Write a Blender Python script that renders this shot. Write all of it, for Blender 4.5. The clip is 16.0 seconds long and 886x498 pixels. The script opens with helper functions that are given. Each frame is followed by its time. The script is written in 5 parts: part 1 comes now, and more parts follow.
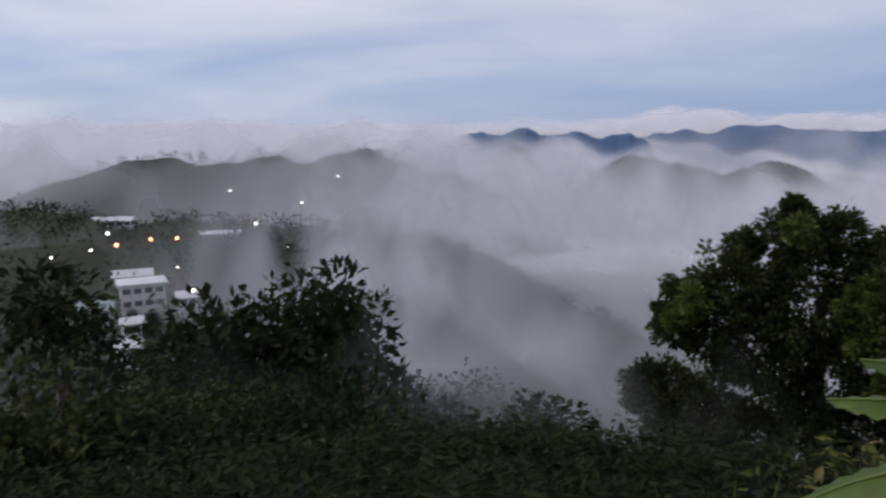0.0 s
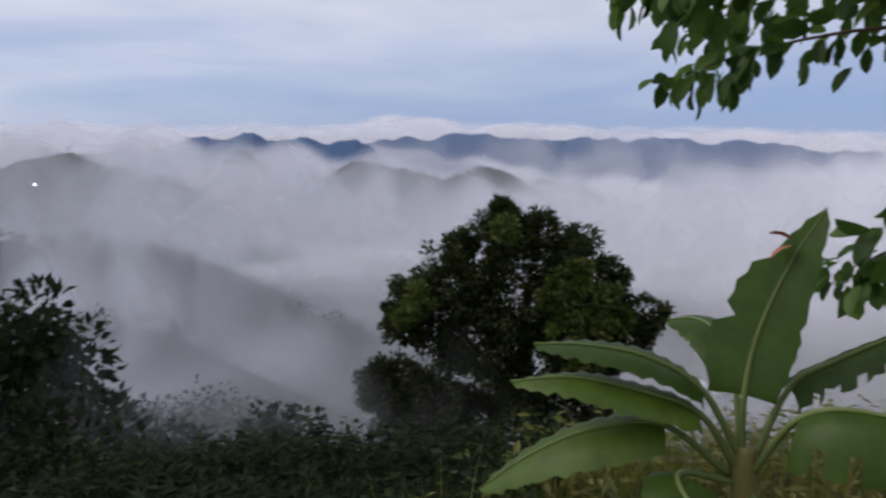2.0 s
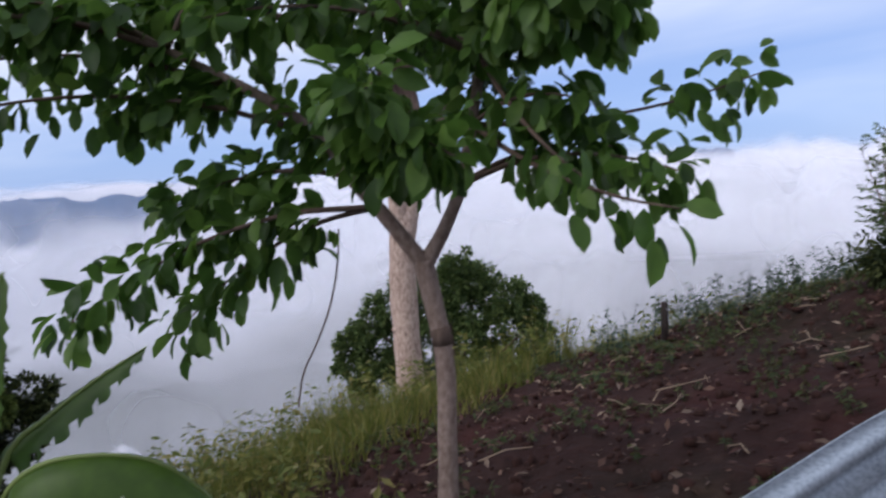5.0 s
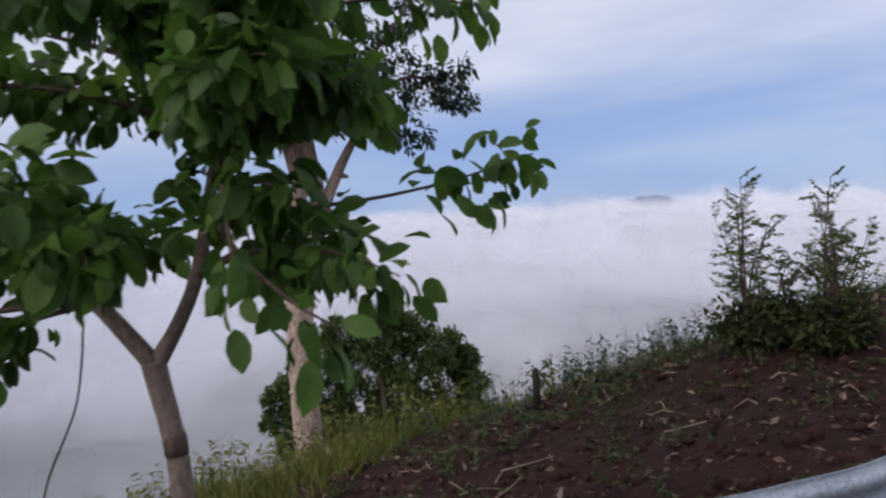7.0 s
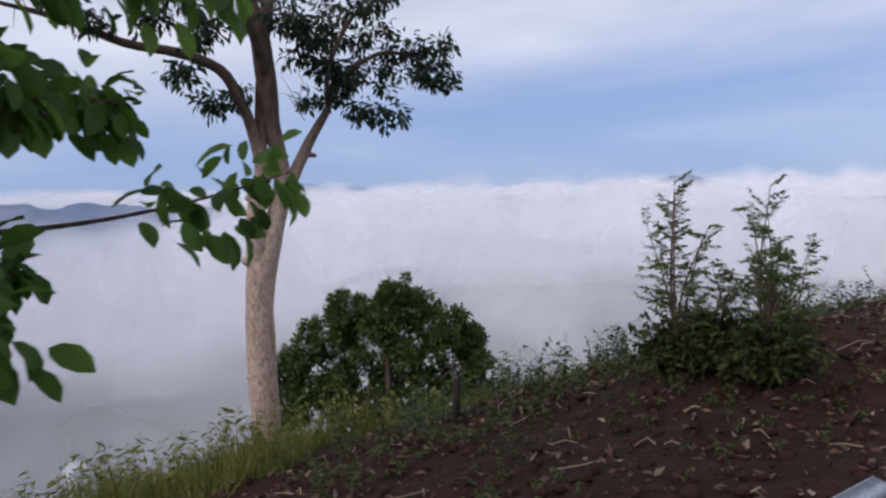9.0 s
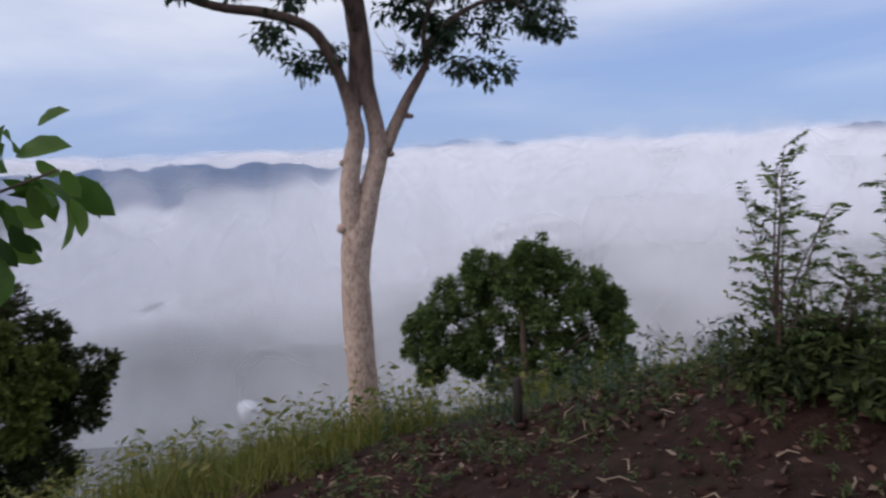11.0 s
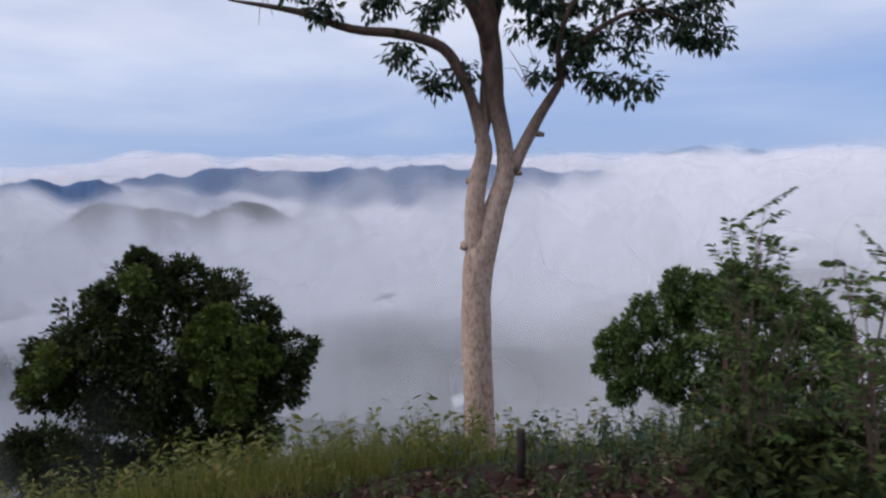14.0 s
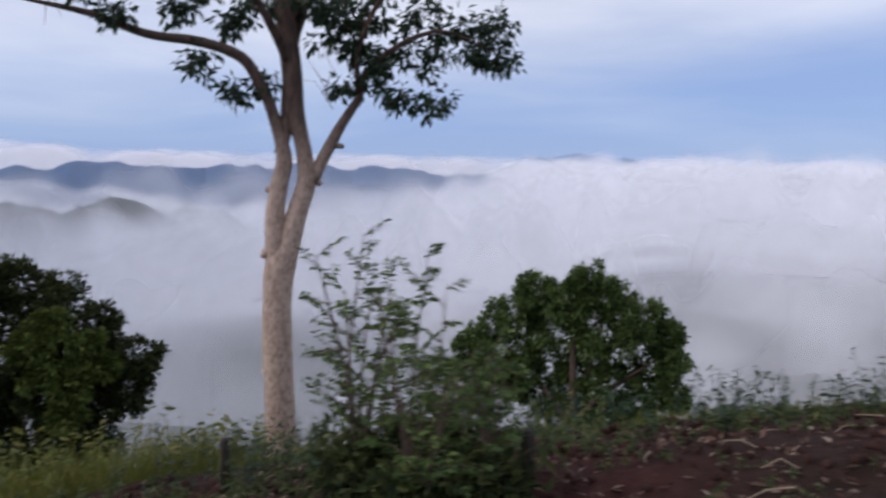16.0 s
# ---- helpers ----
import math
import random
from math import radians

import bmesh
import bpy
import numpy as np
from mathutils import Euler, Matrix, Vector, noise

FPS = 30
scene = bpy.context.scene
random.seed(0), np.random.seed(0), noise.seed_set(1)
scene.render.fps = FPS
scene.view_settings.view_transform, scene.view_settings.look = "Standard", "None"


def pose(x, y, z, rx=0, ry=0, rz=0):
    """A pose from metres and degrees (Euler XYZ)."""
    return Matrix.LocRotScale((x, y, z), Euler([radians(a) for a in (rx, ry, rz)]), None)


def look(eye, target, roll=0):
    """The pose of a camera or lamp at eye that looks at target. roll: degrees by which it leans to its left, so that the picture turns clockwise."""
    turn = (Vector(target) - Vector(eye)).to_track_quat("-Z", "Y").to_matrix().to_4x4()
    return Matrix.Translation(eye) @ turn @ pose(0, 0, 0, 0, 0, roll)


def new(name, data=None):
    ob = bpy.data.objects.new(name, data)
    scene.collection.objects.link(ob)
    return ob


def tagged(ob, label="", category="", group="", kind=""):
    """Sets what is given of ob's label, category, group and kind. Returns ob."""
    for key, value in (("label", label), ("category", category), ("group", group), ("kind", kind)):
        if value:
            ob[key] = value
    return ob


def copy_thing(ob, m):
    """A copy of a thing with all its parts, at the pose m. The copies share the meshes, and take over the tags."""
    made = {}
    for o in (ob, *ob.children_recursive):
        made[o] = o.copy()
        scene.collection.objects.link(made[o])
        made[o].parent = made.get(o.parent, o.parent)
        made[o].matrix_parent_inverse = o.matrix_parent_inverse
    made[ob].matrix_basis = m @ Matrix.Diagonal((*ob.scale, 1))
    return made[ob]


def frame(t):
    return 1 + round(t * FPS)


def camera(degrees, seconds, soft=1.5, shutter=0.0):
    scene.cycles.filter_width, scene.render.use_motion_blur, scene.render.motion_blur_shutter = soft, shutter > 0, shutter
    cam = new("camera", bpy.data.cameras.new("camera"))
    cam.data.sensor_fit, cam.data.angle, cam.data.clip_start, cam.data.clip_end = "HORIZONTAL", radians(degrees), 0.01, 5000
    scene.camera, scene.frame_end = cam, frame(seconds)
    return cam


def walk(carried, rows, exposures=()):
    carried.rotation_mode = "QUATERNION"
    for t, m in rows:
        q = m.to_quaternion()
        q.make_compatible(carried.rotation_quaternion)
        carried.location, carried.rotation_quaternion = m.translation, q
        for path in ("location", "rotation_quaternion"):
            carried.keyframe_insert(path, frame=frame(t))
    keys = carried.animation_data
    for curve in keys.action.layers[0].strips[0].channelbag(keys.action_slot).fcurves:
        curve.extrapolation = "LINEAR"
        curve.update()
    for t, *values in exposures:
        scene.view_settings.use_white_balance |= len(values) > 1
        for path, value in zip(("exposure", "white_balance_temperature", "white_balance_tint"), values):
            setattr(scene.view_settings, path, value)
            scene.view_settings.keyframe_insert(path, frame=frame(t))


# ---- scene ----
cam = camera(63.4, 16.0, soft=2.4, shutter=0.5)
PATH = [
    (0, (0.336, -0.04, 1.635), (0.329, 1.93, 1.289), 0.1),
    (0.5, (0.418, -0.02, 1.636), (0.553, 1.948, 1.31), -0.2),
    (1, (0.465, -0.057, 1.646), (0.767, 1.892, 1.309), -0.3),
    (1.5, (0.484, -0.082, 1.654), (0.932, 1.836, 1.306), 0.1),
    (2, (0.447, -0.07, 1.649), (1.161, 1.77, 1.326), 1.1),
    (2.5, (0.413, -0.065, 1.632), (1.328, 1.68, 1.288), 0.9),
    (3, (0.432, -0.122, 1.635), (1.777, 1.322, 1.311), 1.6),
    (3.5, (0.492, -0.19, 1.641), (2.072, 1.001, 1.349), 1.2),
    (4, (0.655, -0.345, 1.648), (2.326, 0.714, 1.349), 0.5),
    (4.5, (0.824, -0.559, 1.647), (2.547, 0.418, 1.365), -2.5),
    (5, (0.867, -0.667, 1.676), (2.703, 0.099, 1.468), -3.1),
    (7.5, (1.796, -1.569, 1.844), (3.695, -0.947, 1.76), -3.2),
    (8, (2.117, -1.691, 1.879), (3.998, -1.023, 1.753), -2.7),
    (8.5, (2.264, -2.05, 1.949), (4.141, -1.376, 1.8), -1.5),
    (11, (3.833, -2.694, 2.11), (5.505, -1.629, 1.841), -2.4),
    (11.5, (4.091, -2.859, 2.095), (5.63, -1.615, 1.801), -2.3),
    (12, (4.339, -3.005, 2.157), (5.792, -1.66, 1.875), -2.3),
    (12.5, (4.54, -3.295, 2.208), (5.958, -1.911, 1.934), 0.3),
    (13, (4.691, -3.53, 2.243), (6.037, -2.069, 2.009), -1.9),
    (13.5, (4.999, -3.703, 2.246), (6.274, -2.184, 1.983), 0.8),
    (14, (5.26, -3.957, 2.312), (6.522, -2.425, 2.073), -1.0),
    (14.5, (5.544, -4.293, 2.365), (6.754, -2.727, 2.077), -0.8),
    (15, (5.772, -4.537, 2.354), (7.002, -2.985, 2.073), -1.4),
    (15.5, (5.965, -4.901, 2.446), (7.316, -3.454, 2.163), -0.5),
    (16, (6.148, -5.318, 2.49), (7.639, -4.007, 2.254), 0.7),
]
walk(cam, [(t, look(eye, target, roll)) for t, eye, target, roll in PATH],
     exposures=((0.0, 0.0, 6600, 10), (2.0, 0.1, 6550, 10), (3.2, 0.4, 6250, 10), (5.0, 0.45, 6100, 10), (7.3, 0.15, 6350, 10), (10.8, 0.2, 6300, 10), (16.0, 0.22, 6250, 10)))


# ---- sky, sun, exposure ----
SUN_EL, SUN_AZ = radians(38), radians(302)
world = bpy.data.worlds.new("dawn_sky")
scene.world = world
world.use_nodes = True
wt = world.node_tree
wt.nodes.clear()


def node(tree, kind, **props):
    n = tree.nodes.new(kind)
    for key, value in props.items():
        if key in n.inputs:
            n.inputs[key].default_value = value
    return n


w_out = wt.nodes.new("ShaderNodeOutputWorld")
sky = wt.nodes.new("ShaderNodeTexSky")
sky.sky_type, sky.sun_disc = "NISHITA", False
sky.sun_elevation, sky.sun_rotation = SUN_EL, SUN_AZ
sky.air_density, sky.dust_density, sky.ozone_density = 1.0, 0.0, 4.0
w_blue = wt.nodes.new("ShaderNodeBackground")
w_blue.inputs["Strength"].default_value = 0.11
w_tint = wt.nodes.new("ShaderNodeMix")
w_tint.data_type, w_tint.blend_type = "RGBA", "MULTIPLY"
w_tint.inputs[0].default_value = 1.0
w_tint.inputs[7].default_value = (0.58, 0.66, 0.95, 1)
wt.links.new(sky.outputs[0], w_tint.inputs[6])
wt.links.new(w_tint.outputs[2], w_blue.inputs["Color"])
w_co = wt.nodes.new("ShaderNodeTexCoord")
w_map = wt.nodes.new("ShaderNodeMapping")
w_map.inputs["Scale"].default_value = (1.0, 1.0, 5.0)
w_map.inputs["Rotation"].default_value = (0.05, -0.04, 0.3)
wt.links.new(w_co.outputs["Generated"], w_map.inputs["Vector"])
w_n1 = node(wt, "ShaderNodeTexNoise", Scale=1.5, Detail=5.0, Roughness=0.5, Distortion=0.5)
wt.links.new(w_map.outputs[0], w_n1.inputs["Vector"])
# cloud cover thickens away from the horizon
w_sep = wt.nodes.new("ShaderNodeSeparateXYZ")
wt.links.new(w_co.outputs["Generated"], w_sep.inputs[0])
w_up = wt.nodes.new("ShaderNodeMapRange")
w_up.interpolation_type = "SMOOTHSTEP"
for key, value in (("From Min", 0.03), ("From Max", 0.24), ("To Min", -0.14), ("To Max", 0.34)):
    w_up.inputs[key].default_value = value
wt.links.new(w_sep.outputs["Z"], w_up.inputs["Value"])
w_add = wt.nodes.new("ShaderNodeMath")
wt.links.new(w_n1.outputs[0], w_add.inputs[0])
wt.links.new(w_up.outputs[0], w_add.inputs[1])
w_west = wt.nodes.new("ShaderNodeMapRange")
for key, value in (("From Min", 0.35), ("From Max", -0.4), ("To Min", 0.0), ("To Max", 0.24)):
    w_west.inputs[key].default_value = value
wt.links.new(w_sep.outputs["X"], w_west.inputs["Value"])
w_all = wt.nodes.new("ShaderNodeMath")
wt.links.new(w_add.outputs[0], w_all.inputs[0])
wt.links.new(w_west.outputs[0], w_all.inputs[1])
w_cov = wt.nodes.new("ShaderNodeMapRange")
w_cov.interpolation_type = "SMOOTHSTEP"
for key, value in (("From Min", 0.30), ("From Max", 0.92), ("To Min", 0.0), ("To Max", 1.0)):
    w_cov.inputs[key].default_value = value
wt.links.new(w_all.outputs[0], w_cov.inputs["Value"])
w_n2 = node(wt, "ShaderNodeTexNoise", Scale=2.6, Detail=6.0, Roughness=0.5)
wt.links.new(w_map.outputs[0], w_n2.inputs["Vector"])
w_ramp = wt.nodes.new("ShaderNodeValToRGB")
w_ramp.color_ramp.elements[0].position, w_ramp.color_ramp.elements[0].color = 0.35, (0.56, 0.59, 0.70, 1)
w_ramp.color_ramp.elements[1].position, w_ramp.color_ramp.elements[1].color = 0.65, (0.76, 0.76, 0.82, 1)
wt.links.new(w_n2.outputs[0], w_ramp.inputs[0])
# high thin veil, slate blue, that the thicker cloud lies over
w_veil = wt.nodes.new("ShaderNodeMix")
w_veil.data_type = "RGBA"
w_veil.inputs[6].default_value = (0.285, 0.38, 0.615, 1)
wt.links.new(w_cov.outputs[0], w_veil.inputs[0])
wt.links.new(w_ramp.outputs[0], w_veil.inputs[7])
w_cloud = wt.nodes.new("ShaderNodeBackground")
wt.links.new(w_veil.outputs[2], w_cloud.inputs["Color"])
w_mix = wt.nodes.new("ShaderNodeMixShader")
w_mix.inputs[0].default_value = 0.84
wt.links.new(w_blue.outputs[0], w_mix.inputs[1])
wt.links.new(w_cloud.outputs[0], w_mix.inputs[2])
wt.links.new(w_mix.outputs[0], w_out.inputs["Surface"])

sun_data = bpy.data.lights.new("sun", "SUN")
sun_data.energy, sun_data.angle, sun_data.color = 1.25, radians(45), (1.0, 0.92, 0.87)
sun = new("sun", sun_data)
sun.matrix_world = look((0, 0, 60), Vector((0, 0, 60)) - Vector((math.sin(SUN_AZ) * math.cos(SUN_EL), math.cos(SUN_AZ) * math.cos(SUN_EL), math.sin(SUN_EL))))
scene.cycles.transparent_max_bounces = 40

# ---- materials ----
rng = np.random.default_rng(7)


def material(name, roughness=0.7):
    m = bpy.data.materials.new(name)
    m.use_nodes = True
    b = m.node_tree.nodes["Principled BSDF"]
    b.inputs["Roughness"].default_value = roughness
    b.inputs["Specular IOR Level"].default_value = 0.12 if roughness > 0.82 else 0.3
    return m, m.node_tree, b


def noise_ramp(t, scale, stops, detail=6.0, rough=0.6, coords="Object", stretch=None):
    co = t.nodes.new("ShaderNodeTexCoord")
    src = co.outputs[coords]
    if stretch:
        mp = t.nodes.new("ShaderNodeMapping")
        mp.inputs["Scale"].default_value = stretch
        t.links.new(src, mp.inputs["Vector"])
        src = mp.outputs[0]
    n = node(t, "ShaderNodeTexNoise", Scale=scale, Detail=detail, Roughness=rough)
    t.links.new(src, n.inputs["Vector"])
    r = t.nodes.new("ShaderNodeValToRGB")
    while len(r.color_ramp.elements) < len(stops):
        r.color_ramp.elements.new(0.5)
    for e, (p, c) in zip(r.color_ramp.elements, stops):
        e.position, e.color = p, (*c, 1)
    t.links.new(n.outputs[0], r.inputs[0])
    return n, r


def mixed(t, a, b, fac, mode="MIX"):
    m = t.nodes.new("ShaderNodeMix")
    m.data_type, m.blend_type = "RGBA", mode
    if isinstance(fac, float):
        m.inputs[0].default_value = fac
    else:
        t.links.new(fac, m.inputs[0])
    t.links.new(a, m.inputs[6])
    t.links.new(b, m.inputs[7])
    return m.outputs[2]


def bump(t, b, height, strength, distance):
    n = t.nodes.new("ShaderNodeBump")
    n.inputs["Strength"].default_value, n.inputs["Distance"].default_value = strength, distance
    t.links.new(height, n.inputs["Height"])
    t.links.new(n.outputs[0], b.inputs["Normal"])


def two_scale(name, big, small, stops_big, stops_small, fac=0.5, roughness=0.85, relief=0.0, depth=0.02, stretch=None):
    m, t, b = material(name, roughness)
    n1, r1 = noise_ramp(t, big, stops_big, stretch=stretch)
    n2, r2 = noise_ramp(t, small, stops_small, stretch=stretch)
    t.links.new(mixed(t, r1.outputs[0], r2.outputs[0], fac), b.inputs["Base Color"])
    if relief:
        bump(t, b, n2.outputs[0], relief, depth)
    return m


def leaf_material(name, colours, roughness=0.45, through_light=0.25, gloss=0.35):
    """Leaves: a colour for each leaf, veined by fine noise, with light shining through."""
    m, t, b = material(name, roughness)
    b.inputs["Specular IOR Level"].default_value = gloss
    g = t.nodes.new("ShaderNodeNewGeometry")
    r = t.nodes.new("ShaderNodeValToRGB")
    while len(r.color_ramp.elements) < len(colours):
        r.color_ramp.elements.new(0.5)
    for n, (e, c) in enumerate(zip(r.color_ramp.elements, colours)):
        e.position, e.color = n / max(1, len(colours) - 1), (*c, 1)
    oi = t.nodes.new("ShaderNodeObjectInfo")
    s = t.nodes.new("ShaderNodeMath")
    t.links.new(g.outputs["Random Per Island"], s.inputs[0])
    t.links.new(oi.outputs["Random"], s.inputs[1])
    fr = t.nodes.new("ShaderNodeMath")
    fr.operation = "FRACT"
    t.links.new(s.outputs[0], fr.inputs[0])
    t.links.new(fr.outputs[0], r.inputs[0])
    n2, r2 = noise_ramp(t, 9.0, [(0.3, (0.75, 0.75, 0.75)), (0.7, (1.15, 1.12, 1.0))], detail=3.0)
    c = mixed(t, r.outputs[0], r2.outputs[0], 1.0, "MULTIPLY")
    t.links.new(c, b.inputs["Base Color"])
    tr = t.nodes.new("ShaderNodeBsdfTranslucent")
    t.links.new(c, tr.inputs["Color"])
    mx = t.nodes.new("ShaderNodeMixShader")
    mx.inputs[0].default_value = through_light
    out = t.nodes["Material Output"]
    t.links.new(b.outputs[0], mx.inputs[1])
    t.links.new(tr.outputs[0], mx.inputs[2])
    t.links.new(mx.outputs[0], out.inputs["Surface"])
    return m


def plain(name, colour, roughness=0.7, metal=0.0):
    c = np.array(colour)
    m, t, b = material(name, roughness)
    n, r = noise_ramp(t, 3.0, [(0.3, tuple(c * 0.75)), (0.7, tuple(c * 1.15))])
    t.links.new(r.outputs[0], b.inputs["Base Color"])
    b.inputs["Metallic"].default_value = metal
    return m


def glowing(name, colour, strength):
    m, t, b = material(name)
    b.inputs["Base Color"].default_value = (*colour, 1)
    b.inputs["Emission Color"].default_value = (*colour, 1)
    b.inputs["Emission Strength"].default_value = strength
    return m




def ground_material():
    """Reddish soil on the crest, giving way to dark undergrowth down the slopes along a ragged edge."""
    m, t, b = material("hillside", 0.95)
    s1, sr1 = noise_ramp(t, 0.35, [(0.30, (0.068, 0.017, 0.014)), (0.48, (0.040, 0.016, 0.013)), (0.62, (0.026, 0.017, 0.011)), (0.75, (0.036, 0.034, 0.014))])
    s2, sr2 = noise_ramp(t, 6.0, [(0.3, (0.010, 0.006, 0.005)), (0.55, (0.034, 0.017, 0.014)), (0.78, (0.075, 0.045, 0.033))])
    w1, wr1 = noise_ramp(t, 0.05, [(0.3, (0.016, 0.026, 0.013)), (0.7, (0.036, 0.046, 0.022))])
    w2, wr2 = noise_ramp(t, 0.7, [(0.3, (0.009, 0.015, 0.008)), (0.7, (0.045, 0.055, 0.026))])
    co = t.nodes.new("ShaderNodeTexCoord")
    edge = node(t, "ShaderNodeTexNoise", Scale=0.9, Detail=6.0, Roughness=0.65)
    t.links.new(co.outputs["Object"], edge.inputs["Vector"])

    def band(axis, lo, hi):
        d = t.nodes.new("ShaderNodeVectorMath")
        d.operation = "DOT_PRODUCT"
        d.inputs[1].default_value = axis
        t.links.new(co.outputs["Object"], d.inputs[0])
        a = t.nodes.new("ShaderNodeMath")
        a.operation = "MULTIPLY_ADD"
        a.inputs[1].default_value = 3.0
        t.links.new(edge.outputs[0], a.inputs[0])
        t.links.new(d.outputs["Value"], a.inputs[2])
        r = t.nodes.new("ShaderNodeMapRange")
        r.interpolation_type = "SMOOTHSTEP"
        r.inputs["From Min"].default_value, r.inputs["From Max"].default_value = lo + 1.5, hi + 1.5
        t.links.new(a.outputs[0], r.inputs["Value"])
        return r.outputs[0]

    along, out, far_end = band((0.742, -0.67, 0), 0.2, 1.3), band((0.67, 0.742, 0), 8.4, 7.2), band((0.742, -0.67, 0), 28, 24)
    f1 = t.nodes.new("ShaderNodeMath")
    f1.operation = "MULTIPLY"
    t.links.new(along, f1.inputs[0])
    t.links.new(out, f1.inputs[1])
    f2 = t.nodes.new("ShaderNodeMath")
    f2.operation = "MULTIPLY"
    t.links.new(f1.outputs[0], f2.inputs[0])
    t.links.new(far_end, f2.inputs[1])
    soil = mixed(t, sr1.outputs[0], sr2.outputs[0], 0.5)
    wood = mixed(t, wr1.outputs[0], wr2.outputs[0], 0.5)
    t.links.new(mixed(t, wood, soil, f2.outputs[0]), b.inputs["Base Color"])
    bump(t, b, s2.outputs[0], 1.0, 0.06)
    return m


SOIL = ground_material()
# Woods of the far ranges: distance haze painted in as a slate-blue base colour.
HAZED_WOODS = two_scale("hazed_forest", 0.004, 0.03, [(0.3, (0.065, 0.12, 0.23)), (0.7, (0.085, 0.145, 0.26))],
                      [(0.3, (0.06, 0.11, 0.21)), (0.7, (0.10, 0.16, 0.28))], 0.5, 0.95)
# The farthest peak, painted paler still for the haze before it.
PALE_HAZED_WOODS = two_scale("pale_hazed_forest", 0.004, 0.03, [(0.3, (0.26, 0.34, 0.48)), (0.7, (0.30, 0.38, 0.52))], [(0.3, (0.25, 0.33, 0.46)), (0.7, (0.31, 0.39, 0.53))], 0.5, 0.95)
BARK_PALE = two_scale("pale_bark", 2.2, 22.0, [(0.3, (0.22, 0.145, 0.115)), (0.7, (0.42, 0.30, 0.235))],
                      [(0.32, (0.10, 0.062, 0.05)), (0.52, (0.36, 0.26, 0.20)), (0.75, (0.56, 0.44, 0.36))], 0.5, 0.9, 0.7, 0.02, (1, 1, 0.5))
BARK_DARK = two_scale("dark_bark", 3.0, 25.0, [(0.3, (0.075, 0.05, 0.04)), (0.7, (0.15, 0.10, 0.075))],
                      [(0.3, (0.05, 0.035, 0.03)), (0.7, (0.19, 0.14, 0.11))], 0.5, 0.9, 0.7, 0.01, (1, 1, 0.3))
WOOD_DARK = two_scale("dark_post", 3.0, 30.0, [(0.3, (0.018, 0.013, 0.011)), (0.7, (0.05, 0.036, 0.03))], [(0.3, (0.012, 0.009, 0.008)), (0.7, (0.06, 0.045, 0.038))], 0.5, 0.8, 0.8, 0.01, (1, 1, 0.3))
BARK_YOUNG = two_scale("young_bark", 4.0, 40.0, [(0.3, (0.13, 0.085, 0.065)), (0.7, (0.24, 0.17, 0.14))],
                       [(0.3, (0.12, 0.08, 0.06)), (0.7, (0.42, 0.33, 0.28))], 0.5, 0.85, 0.6, 0.006, (1, 1, 0.6))
LEAF_NEAR = leaf_material("broad_leaf", [(0.042, 0.09, 0.018), (0.07, 0.145, 0.026), (0.105, 0.20, 0.036), (0.15, 0.25, 0.055)], 0.45, 0.55)
LEAF_TALL = leaf_material("feather_leaf", [(0.016, 0.032, 0.018), (0.026, 0.050, 0.024), (0.038, 0.070, 0.030)], 0.5, 0.25)
LEAF_MANGO = leaf_material("dark_crown_leaf", [(0.018, 0.027, 0.012), (0.034, 0.047, 0.018), (0.054, 0.066, 0.023), (0.08, 0.09, 0.03)], 0.65, 0.2, 0.12)
LEAF_ROUND = leaf_material("round_crown_leaf", [(0.04, 0.07, 0.026), (0.07, 0.11, 0.036), (0.10, 0.145, 0.046), (0.14, 0.18, 0.055)], 0.6, 0.2, 0.15)
LEAF_YELLOWISH = leaf_material("yellowish_crown_leaf", [(0.04, 0.062, 0.018), (0.075, 0.105, 0.027), (0.115, 0.145, 0.036), (0.16, 0.185, 0.045)], 0.6, 0.2, 0.12)
LEAF_BANANA = leaf_material("banana_leaf", [(0.045, 0.092, 0.014), (0.08, 0.145, 0.02), (0.13, 0.205, 0.03)], 0.42, 0.45, 0.35)
GRASS = leaf_material("tall_grass", [(0.07, 0.095, 0.016), (0.115, 0.14, 0.024), (0.17, 0.17, 0.036), (0.22, 0.19, 0.065)], 0.6, 0.35)
WEED = leaf_material("weed_leaf", [(0.035, 0.06, 0.018), (0.06, 0.085, 0.024), (0.11, 0.11, 0.035)], 0.6, 0.3)
LITTER = leaf_material("dead_leaf", [(0.10, 0.055, 0.04), (0.17, 0.10, 0.075), (0.07, 0.03, 0.024), (0.10, 0.06, 0.045), (0.30, 0.23, 0.18)], 0.85, 0.1)
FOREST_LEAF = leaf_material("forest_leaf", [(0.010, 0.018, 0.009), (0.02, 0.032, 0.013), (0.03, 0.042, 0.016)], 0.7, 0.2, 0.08)


